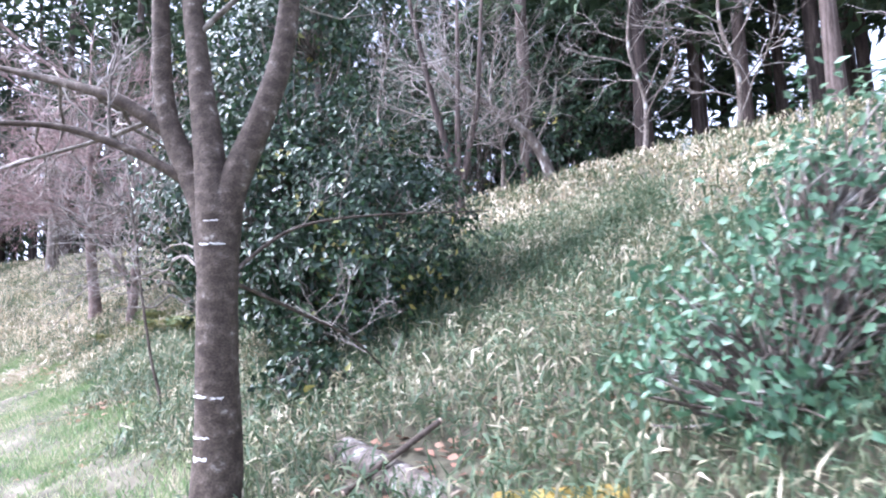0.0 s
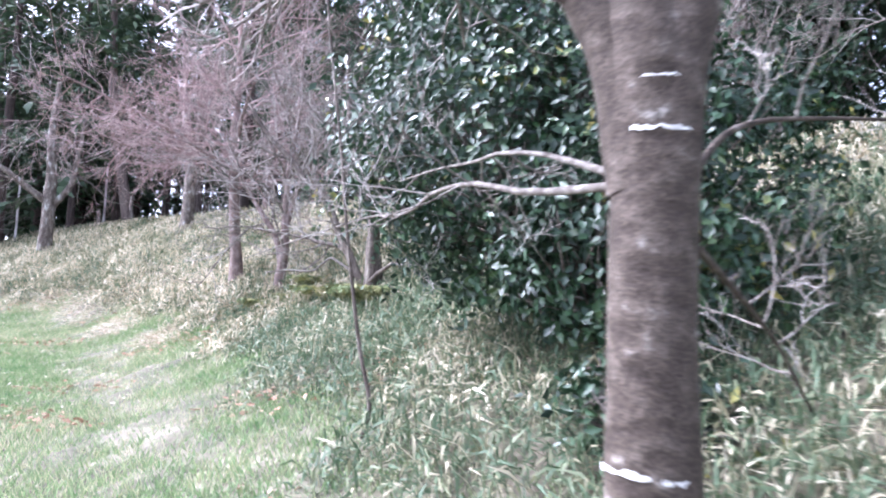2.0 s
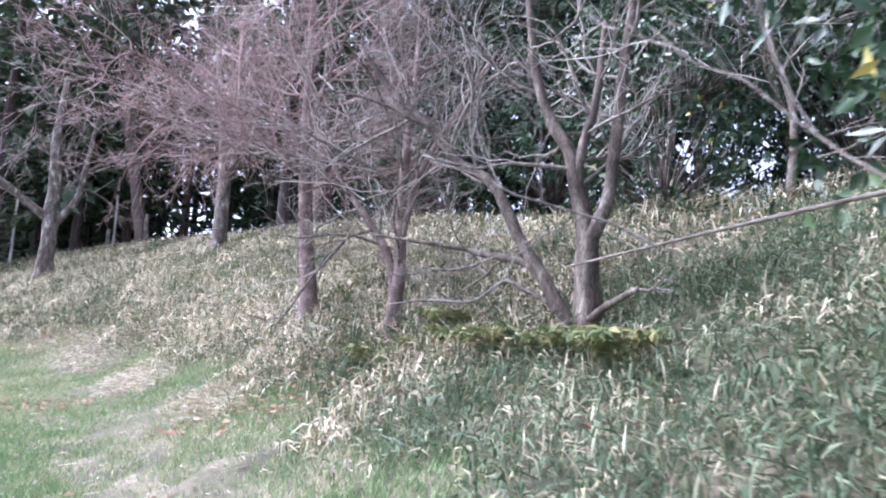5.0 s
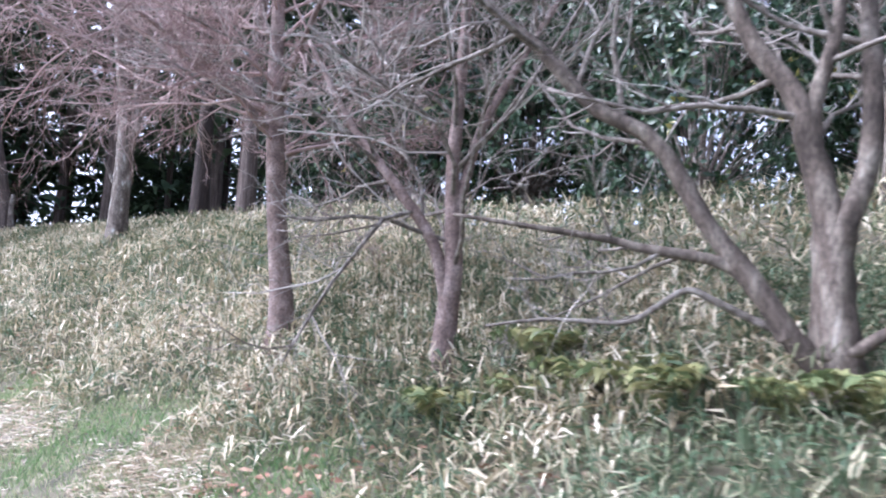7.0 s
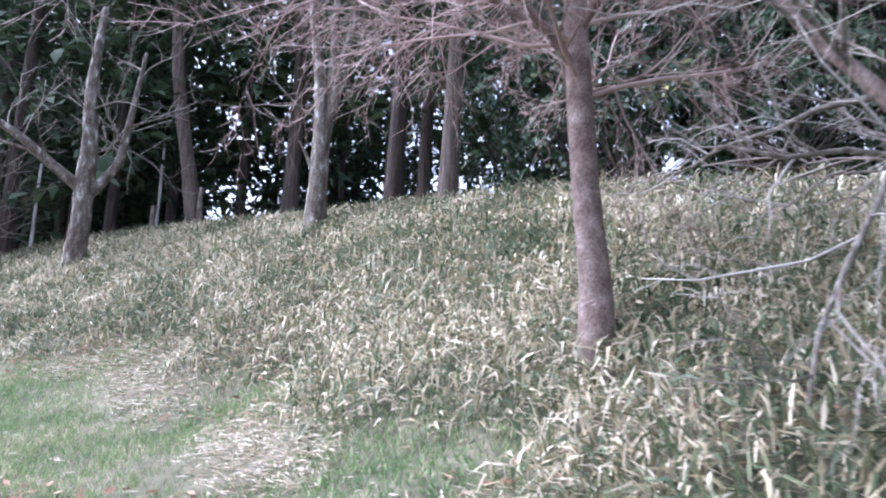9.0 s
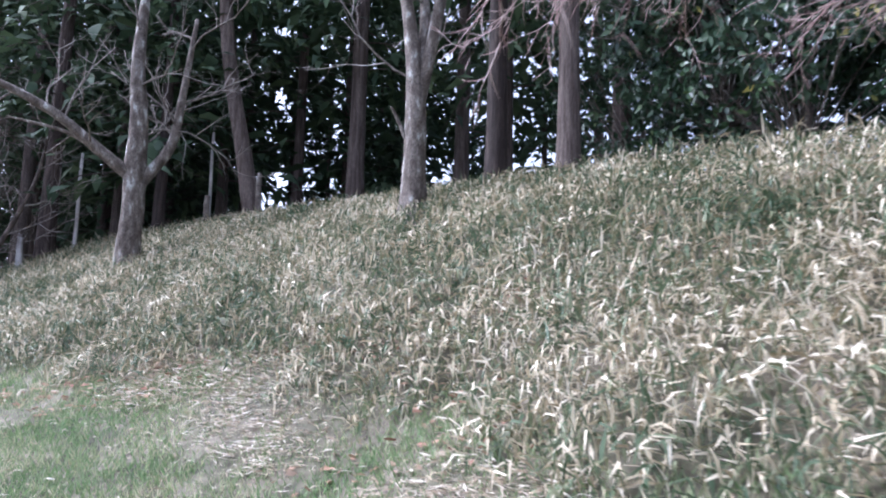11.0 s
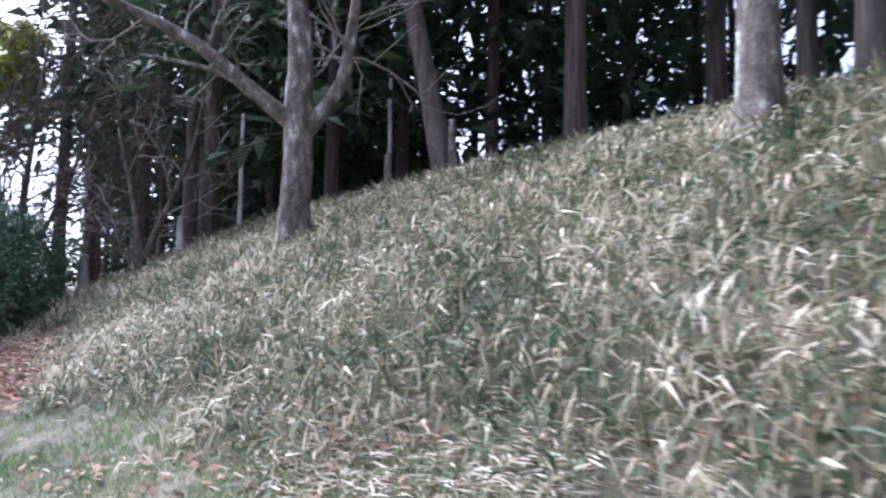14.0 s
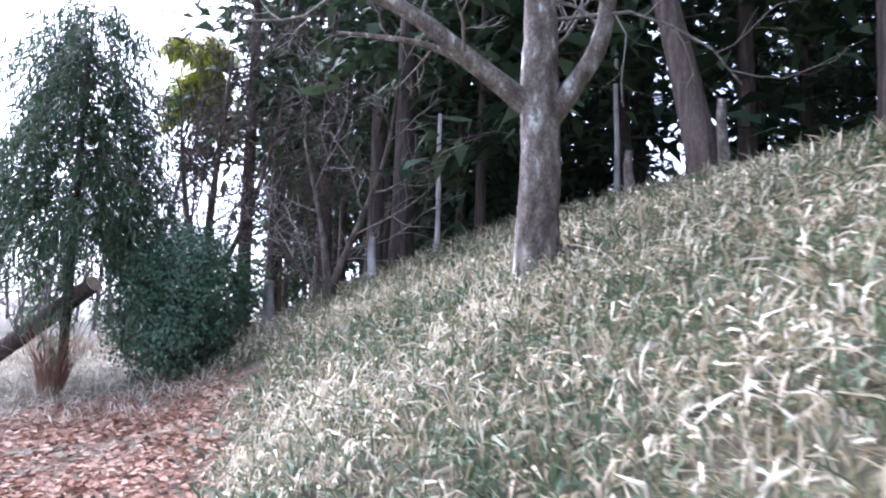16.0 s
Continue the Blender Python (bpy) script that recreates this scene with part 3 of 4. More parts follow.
# trees standing on the crest
tree("lichen_cherry", "old cherry with lichen-spotted bark and a long side limb", -14.7, 17.9,
     [(((0, 0, 0), (0.0, 0, 0.5), (0.02, 0, 1.1), (0.0, 0, 1.7), (0.0, 0, 2.4), (-0.1, 0, 3.4), (-0.2, 0.2, 5.0)), (0.19, 0.165, 0.16, 0.16, 0.13, 0.1, 0.05), 0.55, 8, 1.7),
      (((0.02, 0, 1.35), (0.2, 0.12, 1.65), (0.42, 0.25, 2.1), (0.5, 0.3, 2.8), (0.6, 0.4, 4.2)), (0.1, 0.085, 0.075, 0.06, 0.03), 0.5, 6, 1.5)],
     BARK_GREY, TWIG_GREY, OPEN, 41, sides=16, flare=1.25, lump=0.06,
     limbs=[(((0, 0, 1.5), (-0.35, -0.35, 1.85), (-0.8, -0.75, 2.3), (-1.5, -1.2, 2.7), (-2.3, -1.7, 3.0)), (0.11, 0.085, 0.07, 0.05, 0.02), 0.3, 7, 1.2),
            (((-0.25, -0.25, 1.75), (-0.8, -0.5, 2.1), (-1.5, -0.9, 2.25)), (0.04, 0.03, 0.012), 0.4, 3, 0.8)])
tree("forked_crest_tree", "pale forked tree standing on the crest", -10.05, 16.9,
     [(((0, 0, 0), (0.0, 0, 0.6), (0.0, 0, 1.2), (-0.02, 0, 1.8), (-0.12, 0, 2.6), (-0.3, 0, 3.6), (-0.5, 0, 5.5)), (0.155, 0.135, 0.13, 0.12, 0.085, 0.065, 0.04), 0.5, 8, 1.6),
      (((0, 0, 1.5), (0.1, 0.02, 2.0), (0.22, 0.05, 2.7), (0.35, 0.1, 3.7), (0.5, 0.1, 5.5)), (0.1, 0.085, 0.075, 0.06, 0.03), 0.5, 8, 1.6),
      (((0, 0, 1.7), (0.05, 0.1, 2.4), (0.0, 0.2, 3.6), (0.0, 0.2, 5.5)), (0.08, 0.07, 0.06, 0.03), 0.5, 7, 1.4)],
     BARK_GREY, TWIG_GREY, OPEN, 43, sides=14, flare=1.4, lump=0.06,
     limbs=[(((-0.03, 0, 0.9), (-0.2, -0.05, 1.3), (-0.3, -0.1, 1.5)), (0.03, 0.025, 0.015), 0.9, 0, 0.4)])
tree("small_bare_tree", "small bare tree with rising thin limbs", -18.9, 19.4,
     [(((0, 0, 0), (0.0, 0, 0.3), (-0.1, 0, 0.8), (-0.3, 0, 1.5), (-0.7, 0, 2.6)), (0.11, 0.1, 0.06, 0.045, 0.02), 0.3, 8, 1.3),
      (((0, 0, 0.25), (0.2, 0, 0.7), (0.45, 0.1, 1.3), (0.8, 0.2, 2.2), (1.0, 0.2, 3.2)), (0.07, 0.05, 0.045, 0.035, 0.015), 0.3, 8, 1.3),
      (((0, 0, 0.25), (-0.35, -0.2, 0.6), (-0.9, -0.3, 1.1)), (0.05, 0.035, 0.015), 0.3, 5, 1.0)], BARK_OLD, TWIG_GREY, OPEN, 45, thin=0.004)
tree("spreading_bare_tree", "bare grey tree with wiry upright branches behind a bush", -21.75, 19.05,
     [(((0, 0, 0), (0.1, 0, 0.9), (0.25, 0, 1.9), (0.4, 0, 3.0), (0.7, 0, 5.0)), (0.1, 0.085, 0.07, 0.05, 0.02), 0.35, 14, 2.0),
      (((0.1, 0, 1.2), (-0.3, 0, 2.2), (-0.8, 0.1, 3.3), (-1.2, 0.2, 4.6)), (0.06, 0.05, 0.04, 0.015), 0.3, 12, 1.8),
      (((0.05, 0, 1.0), (0.7, 0.1, 1.7), (1.3, 0.2, 2.8), (1.7, 0.3, 4.2)), (0.05, 0.045, 0.035, 0.012), 0.3, 12, 1.7)], BARK_OLD, BARK_OLD, BUSHY, 47, thin=0.009)
tree("dark_stemmed_tree", "dark-barked tree with upright stems on the slope", 0.3, 9.8,
     [(((0, 0, 0), (0.02, 0, 0.6), (-0.1, 0, 1.2), (-0.35, 0, 2.2), (-0.7, 0.1, 4.0)), (0.08, 0.07, 0.06, 0.05, 0.03), 0.4, 8, 1.5),
      (((0.02, 0, 0.5), (0.15, 0, 1.2), (0.35, 0.1, 2.2), (0.5, 0.2, 4.0)), (0.06, 0.05, 0.045, 0.02), 0.4, 8, 1.5),
      (((0.02, 0, 0.5), (0.02, 0, 1.4), (0.05, 0.1, 2.4), (0.1, 0.2, 4.0)), (0.05, 0.045, 0.04, 0.02), 0.4, 8, 1.5)], BARK_CEDAR, TWIG_GREY, BUSHY, 49)
tree("leaning_tree", "grey tree leaning out over the slope", 2.1, 11.9,
     [(((0, 0, 0), (-0.1, 0, 0.6), (-0.45, 0, 1.2), (-1.2, 0, 1.8), (-2.2, 0, 2.6)), (0.12, 0.1, 0.09, 0.07, 0.04), 0.4, 9, 1.8)], BARK_GREY, TWIG_GREY, BUSHY, 51)
for k, (x, y) in enumerate(((3.6, 11.2), (1.2, 12.6), (-1.0, 12.0), (5.0, 10.6))):
    tree("thin_bare_tree", "thin bare tree tangled on the crest", x, y, [(((0, 0, 0), (0.1, 0, 1.2), (-0.1, 0.1, 2.4), (0.2, 0.1, 4.2)), (0.045, 0.04, 0.03, 0.012), 0.15, 13, 1.7)], BARK_GREY, TWIG_GREY, OPEN, 60 + k, sides=7)


# ---- cedars of the wood ----
def cedar(name, label, seed, tall, low, girth, lean=0.0, leafy=1.0, coarse=1.0):
    r = np.random.default_rng(seed)
    root = tagged(new(name), label, "tree")
    top = (lean * 1.5 + r.normal(0, 0.2), r.normal(0, 0.2), tall)
    V, T = rough_trunk(((0, 0, -0.15), (lean * 0.35, 0, tall * 0.12), (lean * 0.8, 0, tall * 0.3), (lean * 1.1, 0, tall * 0.6), top), (girth * 1.05, girth * 0.88, girth * 0.8, girth * 0.55, girth * 0.08), 26, 12, 0.04, r, 1.4)
    child("trunk", tri_mesh("trunk", V, T, BARK_CEDAR, True), root)
    P, Y, L = [], [], []
    boughs = []
    count = int(110 * leafy)
    for j in range(count):
        z = low + (tall - low) * (j + r.random()) / count
        f = (z - low) / (tall - low)
        reach = (1.9 - 1.5 * f) * r.uniform(0.5, 1.1)
        a = r.uniform(0, 6.283)
        x0 = lean * np.interp(z / tall, (0, 0.3, 0.6, 1), (0, 0.8, 1.1, 1.5))
        k = np.linspace(0, 1, 4)
        line = np.stack([x0 + np.cos(a) * reach * k, np.sin(a) * reach * k, z + 0.25 * reach * k - 0.55 * reach * k ** 2], -1)
        boughs.append((line, np.linspace(0.022, 0.006, 4)))
        m = int(22 / coarse * reach * (0.7 + 0.6 * r.random()))
        t = r.uniform(0.2, 1.05, m)
        q = np.stack([np.interp(t, k, line[:, c]) for c in range(3)], -1) + r.normal(0, 0.13, (m, 3))
        P.append(q)
        Y.append(a + r.normal(0, 1.0, m))
        L.append(r.uniform(0.16, 0.42, m) * coarse ** 0.42)
    V, T = tubes(boughs[:: 3 if coarse > 1 else 1], 3)
    child("bough_growth", tri_mesh("bough_growth", V, T, BARK_CEDAR), root)["kind"] = "stuff"
    P, Y, L = np.concatenate(P), np.concatenate(Y), np.concatenate(L)
    V, T = blades(P, Y, r.uniform(-0.7, 0.5, len(P)), r.uniform(0.1, 0.9, len(P)), L, L * r.uniform(0.22, 0.5, len(P)))
    child("crown", tri_mesh("crown", V, T, NEEDLE), root)["kind"] = "stuff"
    return root


CEDAR_LABEL = "tall cedar with furrowed brown bark and dark drooping foliage"
FAR_LABEL = "slender dark cedar in the shade of the wood"
near_cedars = [cedar("cedar", CEDAR_LABEL, 71, 14, 3.6, 0.15, coarse=1.9), cedar("cedar", CEDAR_LABEL, 72, 13, 3.0, 0.17, coarse=1.9), cedar("cedar", CEDAR_LABEL, 73, 15, 4.2, 0.16, coarse=1.9)]
far_cedars = [cedar("cedar", FAR_LABEL, 74, 12, 1.2, 0.11, leafy=1.1, coarse=2.6), cedar("cedar", FAR_LABEL, 75, 13, 2.0, 0.12, leafy=1.1, coarse=2.6), cedar("cedar", FAR_LABEL, 76, 11, 0.6, 0.09, leafy=1.2, coarse=2.6)]
leaner = cedar("cedar", "leaning cedar with a bowed grey-brown trunk", 77, 13, 4.2, 0.17, lean=-1.0, coarse=1.4)


def stand(kind, x, y, turn, size=1.0, first=False):
    m = Matrix.Translation((x, y, ground_z(x, y) - 0.05)) @ pose(0, 0, 0, 0, 0, turn)
    ob = kind if first else copy_thing(kind, m)
    ob.matrix_basis = m @ Matrix.Diagonal((size, size, size, 1))
    tagged(ob, group="cedars of the wood")
    return ob


stand(leaner, -14.15, 20.8, 20, first=True)
stand(near_cedars[0], -9.2, 18.1, 0, first=True)
stand(near_cedars[1], -18.5, 20.4, 40, first=True)
stand(near_cedars[2], -8.2, 17.5, 80, 0.9, first=True)
taken = [(-14.15, 20.8), (-9.2, 18.1), (-18.5, 20.4), (-8.2, 17.5), (-10.05, 16.9), (-14.7, 17.9), (-19.4, 19.9)]
for k, (x, y, turn, size) in enumerate(((-5.0, 19.0, 50, 1.0), (4.1, 12.6, 90, 1.05), (6.6, 10.4, 130, 0.9), (-2.2, 16.5, 170, 0.95), (2.0, 15.0, 210, 1.0))):
    stand(near_cedars[k % 3], x, y, turn, size)
    taken.append((x, y))
for k, (x, y, turn, size) in enumerate(((-22.9, 20.7, 30, 0.95), (-22.0, 21.9, 150, 1.05), (-24.6, 22.6, 250, 1.0))):
    stand(near_cedars[k], x, y, turn, size)
    taken.append((x, y))
r = np.random.default_rng(5)
placed = 0
for _ in range(9000):
    s, n = r.uniform(-10, 48), r.uniform(-5, 30)
    edge_n = 12.2 - 0.25 * min(max(s, 0), 9) if s < 9 else float(np.interp(s, (9, 14, 19, 24, 27), (10.5, 8.8, 7.2, 5.5, -1.6))) if s < 27 else 0.5 - 0.24 * (s - 18)
    if n < edge_n or placed >= 330 or (s < 12 and n > edge_n + 9) or (12 <= s < 34 and n > 11.5 + 1.5 * math.sin(s * 0.9)) or (s >= 34 and n > 6):
        continue
    x, y = spot(s, n)
    if min(math.hypot(x - a, y - b) for a, b in taken) < (1.65 if s < 20 else 1.75 if n > 4 else 1.5):
        continue
    taken.append((x, y))
    deep = n - edge_n
    if placed < 3:
        stand(far_cedars[placed], x, y, r.uniform(0, 360), r.uniform(0.85, 1.2), first=True)
    else:
        kind = far_cedars[int(r.integers(3))] if r.random() < (0.28 + 0.07 * deep if n > 4 else 0.35 + 0.12 * deep) else near_cedars[int(r.integers(3))]
        stand(kind, x, y, r.uniform(0, 360), r.uniform(0.75, 1.15))
    placed += 1


# ---- evergreen shrubs ----
def evergreen(name, label, x, y, lobes, count, length, width, mat, seed, stems, category="shrub"):
    """A shrub: branching stems and a shell of leaves over uneven lobes (centre, radii) with gaps."""
    r = np.random.default_rng(seed)
    root = tagged(new(name), label, category)
    root.location = (x, y, ground_z(x, y) - 0.03)
    C, O = [], []
    total = sum(b[0] * b[1] + b[1] * b[2] for _, b in lobes)
    lines = []
    for (c, b) in lobes:
        m = int(count * (b[0] * b[1] + b[1] * b[2]) / total)
        sprigs = max(m // 16, 6)
        d = r.normal(0, 1, (sprigs, 3))
        d /= np.linalg.norm(d, axis=1)[:, None]
        rad = r.uniform(0.55, 1.0, sprigs) ** 0.5 * (1 + 0.1 * r.normal(0, 1, sprigs))
        tip = np.array(c) + d * np.array(b) * rad[:, None]
        for t in tip[:: max(1, len(tip) // 60)]:
            foot = np.array((c[0] * 0.5, c[1] * 0.5, max(0.05, c[2] - b[2] * 0.8)))
            lines.append((bend((foot, (foot + t) / 2 + r.normal(0, 0.06, 3), t), 5), np.linspace(0.014, 0.003, 5)))
        k = np.repeat(np.arange(sprigs), 16)
        C.append(tip[k] + r.normal(0, 0.075, (len(k), 3)) * np.array((1, 1, 0.8)))
        O.append(d[k])
    C, O = np.concatenate(C), np.concatenate(O)
    ok = C[:, 2] > 0.02
    V, T = tubes(lines, 4)
    child("inner_growth", tri_mesh("inner_growth", V, T, BARK_GREY, True), root)["kind"] = "stuff"
    for p, q in stems:
        V, T = tubes([(bend(p, 8), np.linspace(q, q * 0.4, 8))], 7)
        child("stem", tri_mesh("stem", V, T, BARK_GREY, True), root)
    child("crown", leaf_cloud(r, C[ok], O[ok], length, width, mat, "crown"), root)["kind"] = "stuff"
    return root


evergreen("camellia", "large glossy dark green camellia bush down to the grass", -1.2, 6.35,
          [((0, 0, 1.15), (1.5, 1.25, 1.15)), ((0.55, -0.35, 0.85), (1.0, 0.95, 0.9)), ((-0.7, 0.0, 1.45), (0.95, 0.95, 0.95)), ((0.3, -0.95, 0.5), (0.75, 0.6, 0.55)), ((-0.35, 0.1, 2.6), (1.0, 0.9, 1.3)), ((-0.1, 0.2, 3.9), (0.7, 0.7, 1.2))],
          33000, 0.072, 0.038, CAMELLIA, 81, [(((0, 0, 0), (0.1, 0, 1.0), (0, 0.1, 2.6), (-0.1, 0.2, 4.4)), 0.06), (((0.1, 0, 0), (0.5, -0.2, 0.8), (0.9, -0.3, 1.6)), 0.03), (((-0.1, 0, 0), (-0.6, 0, 0.9), (-0.9, 0, 1.9)), 0.03)])
evergreen("camellia_shoots", "low glossy camellia shoots under the cherry limb", -0.98, 4.8,
          [((0, 0, 0.18), (0.3, 0.28, 0.22)), ((0.2, -0.05, 0.14), (0.26, 0.24, 0.18))], 1200, 0.07, 0.036, CAMELLIA, 82, [(((0, 0, 0), (0.03, 0, 0.2), (0.05, 0, 0.38)), 0.008), (((0.05, 0, 0), (0.12, -0.05, 0.15), (0.22, -0.05, 0.3)), 0.006)])
evergreen("young_shrub", "leafy young shrub with bluish-green leaves and open gaps", 1.42, 2.75,
          [((0, 0, 0.42), (0.62, 0.5, 0.45)), ((0.4, 0.15, 0.8), (0.55, 0.5, 0.5)), ((0.6, 0.2, 1.2), (0.4, 0.4, 0.4)), ((-0.3, -0.1, 0.25), (0.4, 0.4, 0.3))], 4200, 0.058, 0.034, SHRUB, 83,
          [(((0, 0, 0), (0.05, 0, 0.5), (0.1, 0, 1.0)), 0.012), (((0.1, 0, 0), (0.35, 0.1, 0.5), (0.6, 0.1, 1.4)), 0.01), (((0, 0, 0), (-0.2, 0, 0.3), (-0.5, -0.1, 0.6)), 0.01)])
evergreen("round_bush", "rounded dense evergreen bush beside the leaf drift", -20.7, 18.25, [((0, 0, 0.95), (1.15, 1.05, 0.95)), ((0.45, 0, 1.25), (0.8, 0.8, 0.75)), ((-0.45, 0, 0.75), (0.85, 0.8, 0.7)), ((0.7, -0.3, 0.5), (0.6, 0.6, 0.5)), ((-0.1, 0.1, 1.7), (0.6, 0.6, 0.5))], 22000, 0.06, 0.032, SHRUB, 85, [(((0, 0, 0), (0.1, 0, 0.8), (0.1, 0, 1.6)), 0.04)])
for k, (x, y, w, foot) in enumerate(((-6.2, 18.2, 1.8, 0.6), (-3.4, 17.2, 2.0, 0.5), (-1.0, 16.2, 2.1, 0.5), (1.4, 15.4, 1.9, 0.8), (3.6, 14.2, 1.7, 1.0))):
    evergreen("evergreen_oak", "dense evergreen oak with dull bluish-green foliage behind the crest", x, y,
              [((0, 0, foot + 1.2), (w, w, 1.3)), ((-0.5 * w, 0.2, foot + 2.6), (w * 0.9, w * 0.8, 1.3)), ((0.5 * w, -0.2, foot + 3.4), (w * 0.9, w * 0.8, 1.4)), ((0, 0.1, foot + 5.0), (w * 0.8, w * 0.8, 1.6))],
              11500, 0.14, 0.07, OAK, 120 + k, [(((0, 0, 0), (0.1, 0, foot), (0, 0.1, foot + 3), (0, 0, foot + 5.5)), 0.11), (((0.05, 0, foot * 0.8), (0.5 * w, 0, foot + 1.8), (0.6 * w, -0.1, foot + 3.2)), 0.05), (((0.05, 0, foot), (-0.5 * w, 0.1, foot + 1.6), (-0.6 * w, 0.1, foot + 2.6)), 0.05)], "tree")
for k, (x, y, w, h) in enumerate(((-2.0, 13.6, 1.5, 1.6), (0.8, 14.0, 1.5, 1.8), (-5.5, 17.4, 1.8, 1.7), (-3.0, 18.5, 1.8, 2.2), (-7.0, 19.2, 1.6, 1.8), (2.5, 13.8, 1.2, 1.3))):
    evergreen("forest_shrub", "dark evergreen undergrowth at the edge of the wood", x, y, [((0, 0, h * 0.9), (w, w, h)), ((w * 0.5, 0, h * 1.6), (w * 0.7, w * 0.7, h * 0.7))], 6000, 0.12, 0.06, CAMELLIA, 90 + k, [(((0, 0, 0), (0.1, 0, h), (0.1, 0, h * 1.9)), 0.04)])


# ---- logs, stakes and small things ----
def log(name, label, a, b, radius, mat, category="log"):
    """A cut log lying from a to b, with its sawn ends."""
    r = np.random.default_rng(int(abs(a[0] * 1000)) + 3)
    a, b = Vector(a), Vector(b)
    root = tagged(new(name), label, category)
    root.location = a
    d = b - a
    V, T = rough_trunk(((0, 0, 0), tuple(d * 0.33), tuple(d * 0.66), tuple(d)), (radius, radius * 0.97, radius * 0.95, radius * 0.9), 16, 14, 0.035, r)
    child("bark", tri_mesh("bark", V, T, mat, True), root)
    for p, w in ((Vector((0, 0, 0)), -d), (d, d)):
        bm = bmesh.new()
        bmesh.ops.create_cone(bm, cap_ends=True, segments=14, radius1=radius * 0.93, radius2=radius * 0.9, depth=0.012)
        bm.transform(Matrix.Translation(p + w.normalized() * 0.004) @ w.to_track_quat('Z', 'Y').to_matrix().to_4x4())
        me = bpy.data.meshes.new("sawn_end")
        bm.to_mesh(me)
        bm.free()
        me.materials.append(CUTWOOD)
        child("sawn_end", me, root)
    return root


def lie(x, y, up):
    return (x, y, ground_z(x, y) + up)


log("cut_log", "sawn grey-brown log lying in the bamboo grass", lie(-0.56, 3.7, 0.045), lie(0.04, 2.85, 0.03), 0.09, BARK_GREY)
log("mossy_log", "yellow mossy length of wood lying on the ground", lie(0.2, 2.8, 0.025), lie(0.7, 2.58, 0.025), 0.055, MOSS)
log("fallen_branch", "thin dark fallen branch lying over the log", lie(-0.48, 3.15, 0.1), lie(-0.03, 3.3, 0.22), 0.016, BARK_CHERRY, "branch")
log("leaning_pole", "dark log leaning up against the bush", lie(-22.4, 16.2, 0.1), lie(-20.6, 17.0, 1.35), 0.12, BARK_CEDAR)
for x, y, tall, rad, mat in ((-18.3, 19.6, 0.85, 0.06, PALE), (-20.0, 19.2, 0.9, 0.09, PALE), (-17.75, 20.3, 2.2, 0.036, PALE), (-15.7, 21.6, 2.4, 0.036, PALE), (-14.0, 20.5, 1.1, 0.06, BARK_GREY), (-15.0, 20.4, 0.8, 0.06, BARK_GREY)):
    root = tagged(new("dead_stub"), "pale weathered dead stub of a trunk" if mat is PALE else "grey broken stub of a trunk", "stump")
    root.location = lie(x, y, -0.05)
    V, T = rough_trunk(((0, 0, 0), (0.01, 0, tall * 0.4), (-0.02, 0.01, tall * 0.75), (0, 0, tall)), (rad * 1.1, rad, rad * 0.9, rad * 0.75), 12, 9, 0.06, np.random.default_rng(int(tall * 100)), 1.2)
    child("trunk", tri_mesh("trunk", V, T, mat, True), root)


# drooping cypress, yellow bamboo, dry clump and the far side of the field
def sprays(name, label, x, y, tall, wide, count, mat, seed, droop, length, category="tree", foot=0.8, trunk=0.07):
    """A tree of hanging sprays round a thin trunk."""
    r = np.random.default_rng(seed)
    root = tagged(new(name), label, category)
    root.location = (x, y, ground_z(x, y) - 0.05)
    V, T = rough_trunk(((0, 0, 0), (0.05, 0, tall * 0.4), (0, 0.05, tall)), (trunk, trunk * 0.7, trunk * 0.15), 14, 8, 0.04, r, 1.3)
    child("trunk", tri_mesh("trunk", V, T, BARK_CEDAR, True), root)
    boughs, P, Y = [], [], []
    for j in range(count):
        z = foot + (tall - foot) * (j + r.random()) / count
        a, reach = r.uniform(0, 6.283), wide * r.uniform(0.4, 1.1) * (1.1 - 0.35 * z / tall)
        k = np.linspace(0, 1, 5)
        line = np.stack([np.cos(a) * reach * k, np.sin(a) * reach * k, z + 0.35 * reach * k - droop * reach * k ** 2.2], -1)
        boughs.append((line, np.linspace(0.014, 0.003, 5)))
        m = int(130 * reach)
        t = r.uniform(0.35, 1.0, m)
        P.append(np.stack([np.interp(t, k, line[:, c]) for c in range(3)], -1) + r.normal(0, 0.07, (m, 3)))
        Y.append(a + r.normal(0, 1.2, m))
    V, T = tubes(boughs, 3)
    child("bough_growth", tri_mesh("bough_growth", V, T, BARK_CEDAR), root)["kind"] = "stuff"
    P, Y = np.concatenate(P), np.concatenate(Y)
    L = length * r.uniform(0.6, 1.4, len(P))
    V, T = blades(P, Y, r.uniform(-1.3, 0.0, len(P)), r.uniform(0.0, 0.6, len(P)), L, L * 0.16)
    child("crown", tri_mesh("crown", V, T, mat), root)["kind"] = "stuff"
    return root


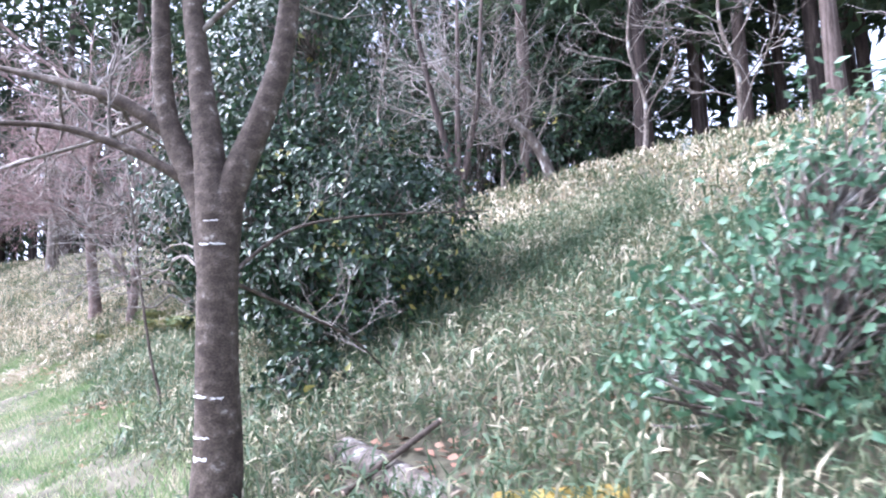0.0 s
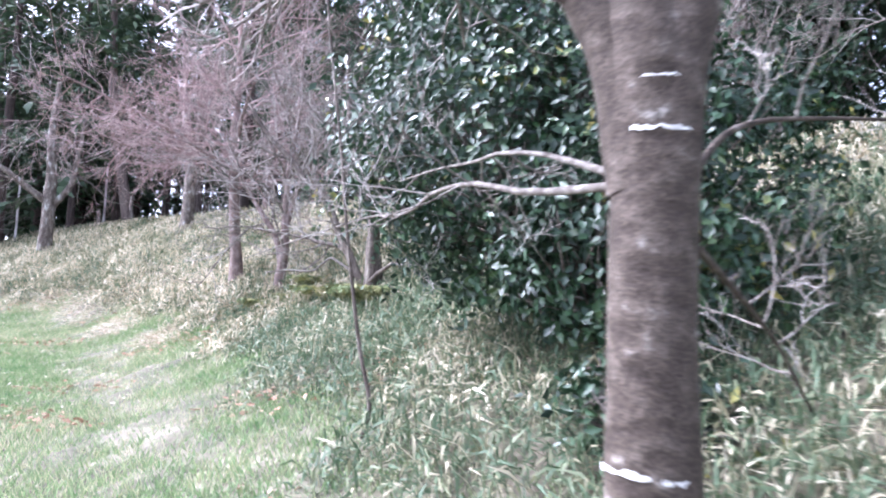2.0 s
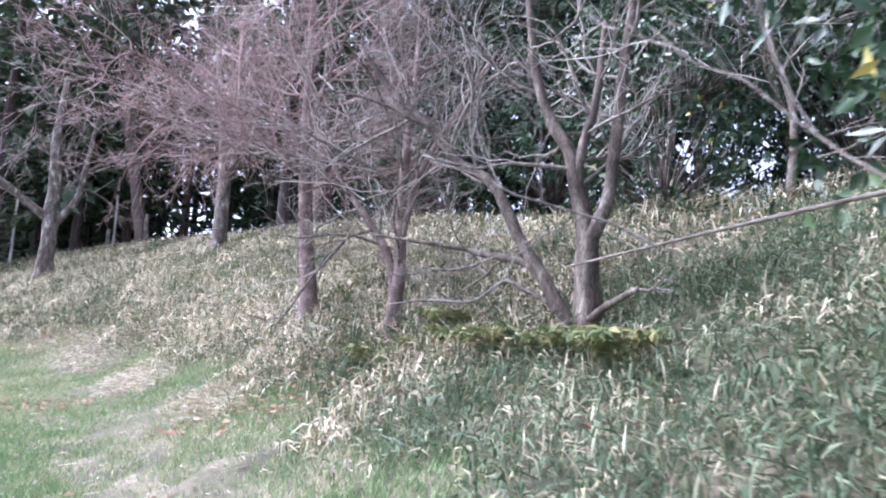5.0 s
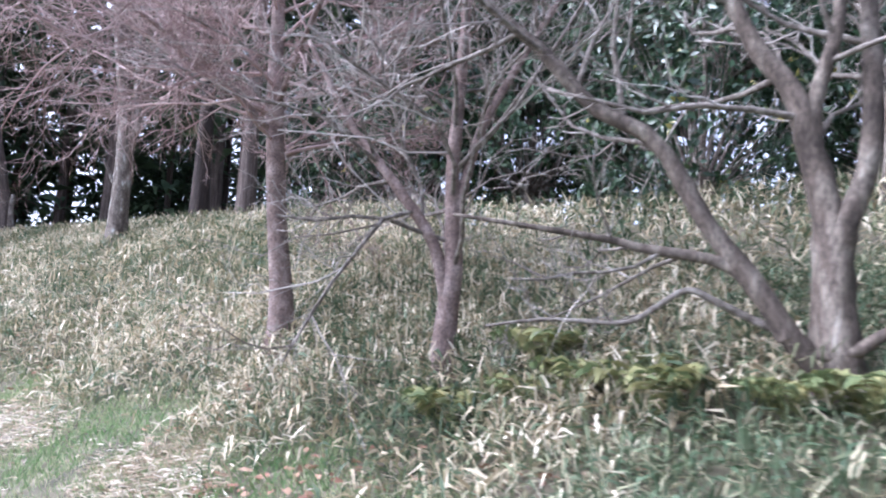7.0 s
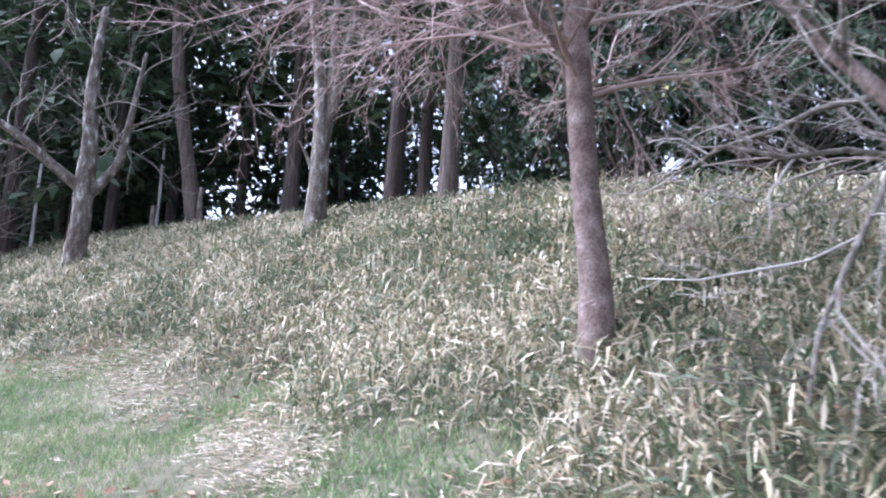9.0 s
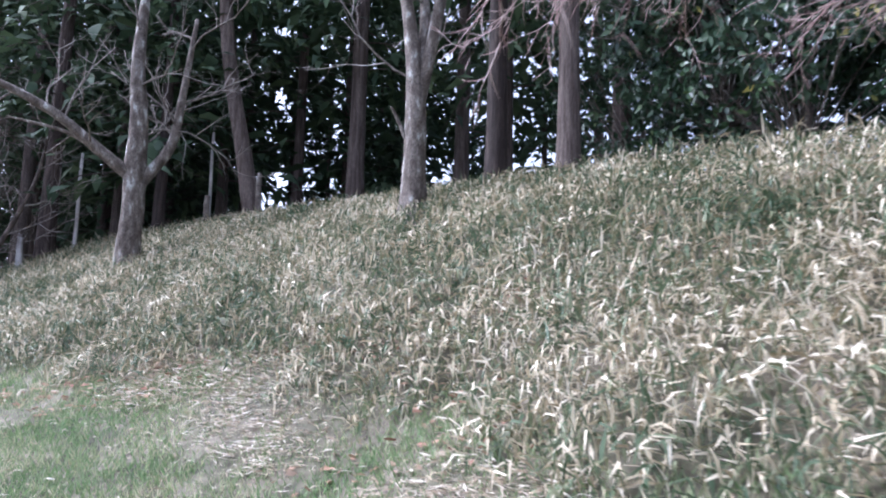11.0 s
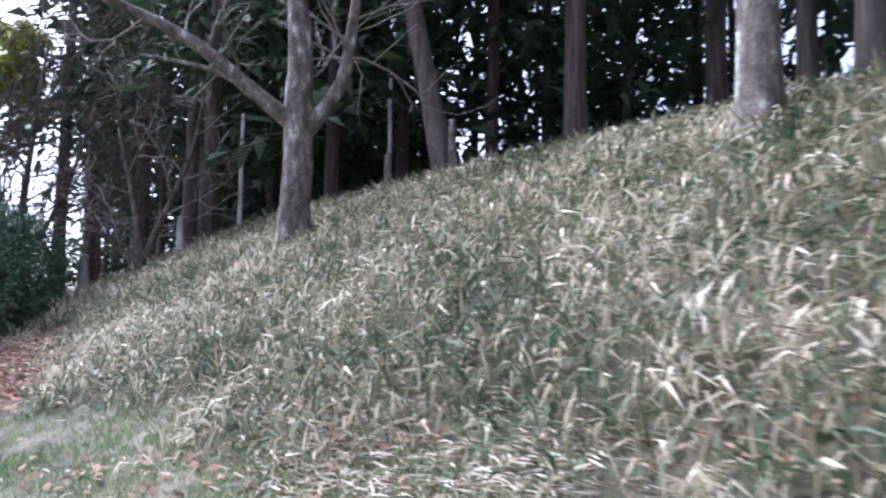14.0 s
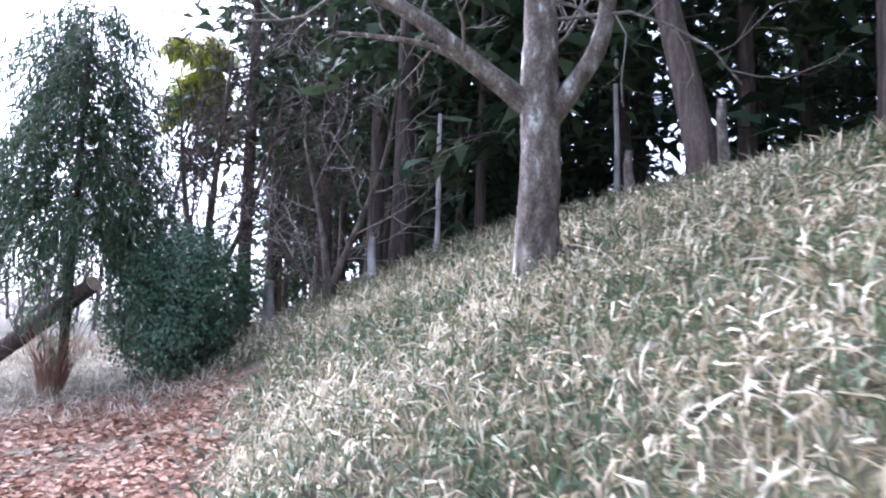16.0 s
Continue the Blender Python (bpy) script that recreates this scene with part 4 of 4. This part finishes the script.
sprays("weeping_cypress", "green cypress with long drooping sprays", -21.9, 17.2, 5.6, 1.8, 170, CYPRESS, 201, 1.5, 0.15, foot=2.0)
sprays("yellow_bamboo", "yellow-green bamboo clump beyond the bare tree", -23.7, 20.0, 6.3, 0.8, 46, YELLOW, 202, 0.7, 0.3, "bamboo", 4.5, 0.035)
clump = tagged(new("dry_grass_clump"), "tall dry brown grass clump beside the bush", "grass")
clump.location = lie(-20.9, 16.7, 0)
r = np.random.default_rng(203)
stalks = []
for _ in range(160):
    a, w, h = r.uniform(0, 6.283), r.uniform(0.1, 0.7), r.uniform(0.5, 1.1)
    stalks.append((bend(((np.cos(a) * 0.12, np.sin(a) * 0.12, 0), (np.cos(a) * w * 0.5, np.sin(a) * w * 0.5, h * 0.7), (np.cos(a) * w, np.sin(a) * w, h)), 4), np.linspace(0.005, 0.0015, 4)))
V, T = tubes(stalks, 3)
child("stalk_tuft", tri_mesh("stalk_tuft", V, T, LITTER), clump)["kind"] = "stuff"

r = np.random.default_rng(204)
lines = {}
for k in range(210):
    ang = r.uniform(radians(56), radians(105)) if k < 150 else r.uniform(radians(105), radians(270))
    d = r.uniform(17, 46)
    x, y = -12 - math.sin(ang) * d, 10 + math.cos(ang) * d
    z = ground_z(x, y)
    branch_out(r, (x, y, z - 0.1), (0, 0, 1), r.uniform(1.5, 3.5) if d < 24 else r.uniform(4, 8), 0.05 if d < 24 else 0.1, 0, [(0.1, 0.1, 9, 0.5, 42, 0.1), (0.2, 0.06, 7, 0.55, 40, 0.15), (0.2, 0.02, 0, 0, 0, 0)], lines, 0.008)
V, T = tubes([l for v in lines.values() for l in v], 3)
tagged(new("far_bare_trees", tri_mesh("far_bare_trees", V, T, FAR)), "hazy line of bare trees across the field", "trees", kind="stuff")


# ferns among the bamboo grass
def fern(x, y, size, seed):
    r = np.random.default_rng(seed)
    root = tagged(new("fern"), "yellow-green fern with arching fronds among bamboo grass", "fern", "ferns by the stump")
    root.location = lie(x, y, 0.05)
    for _ in range(9):
        a, reach = r.uniform(0, 6.283), size * r.uniform(0.7, 1.2)
        t = np.linspace(0.15, 1, 13)
        line = np.stack([np.cos(a) * reach * t, np.sin(a) * reach * t, size * (2.5 * t - 1.8 * t ** 2)], -1)
        P = np.repeat(line, 2, axis=0)
        yaw = a + np.tile((1.25, -1.25), 13) + r.normal(0, 0.1, 26)
        L = np.repeat(size * 0.42 * np.sin(np.linspace(0.5, 3.0, 13)) ** 0.8 + 0.015, 2)
        V, T = blades(P, yaw, r.uniform(-0.3, 0.5, 26), r.uniform(0.4, 1.0, 26), L, L * 0.34)
        W, U = tubes([(np.concatenate([[(0, 0, 0)], line]), np.linspace(0.004, 0.001, 14))], 3)
        child("frond", tri_mesh("frond", np.concatenate([V, W]), np.concatenate([T, U + len(V)]), FERN), root)


for k, (x, y) in enumerate(((-4.6, 9.9), (-4.3, 9.8), (-4.05, 9.4), (-3.6, 9.1), (-3.4, 8.9), (-4.4, 10.2), (-3.9, 9.7), (-5.0, 9.9), (-3.2, 8.5))):
    fern(x, y, 0.2 + 0.05 * (k % 3), 300 + k)
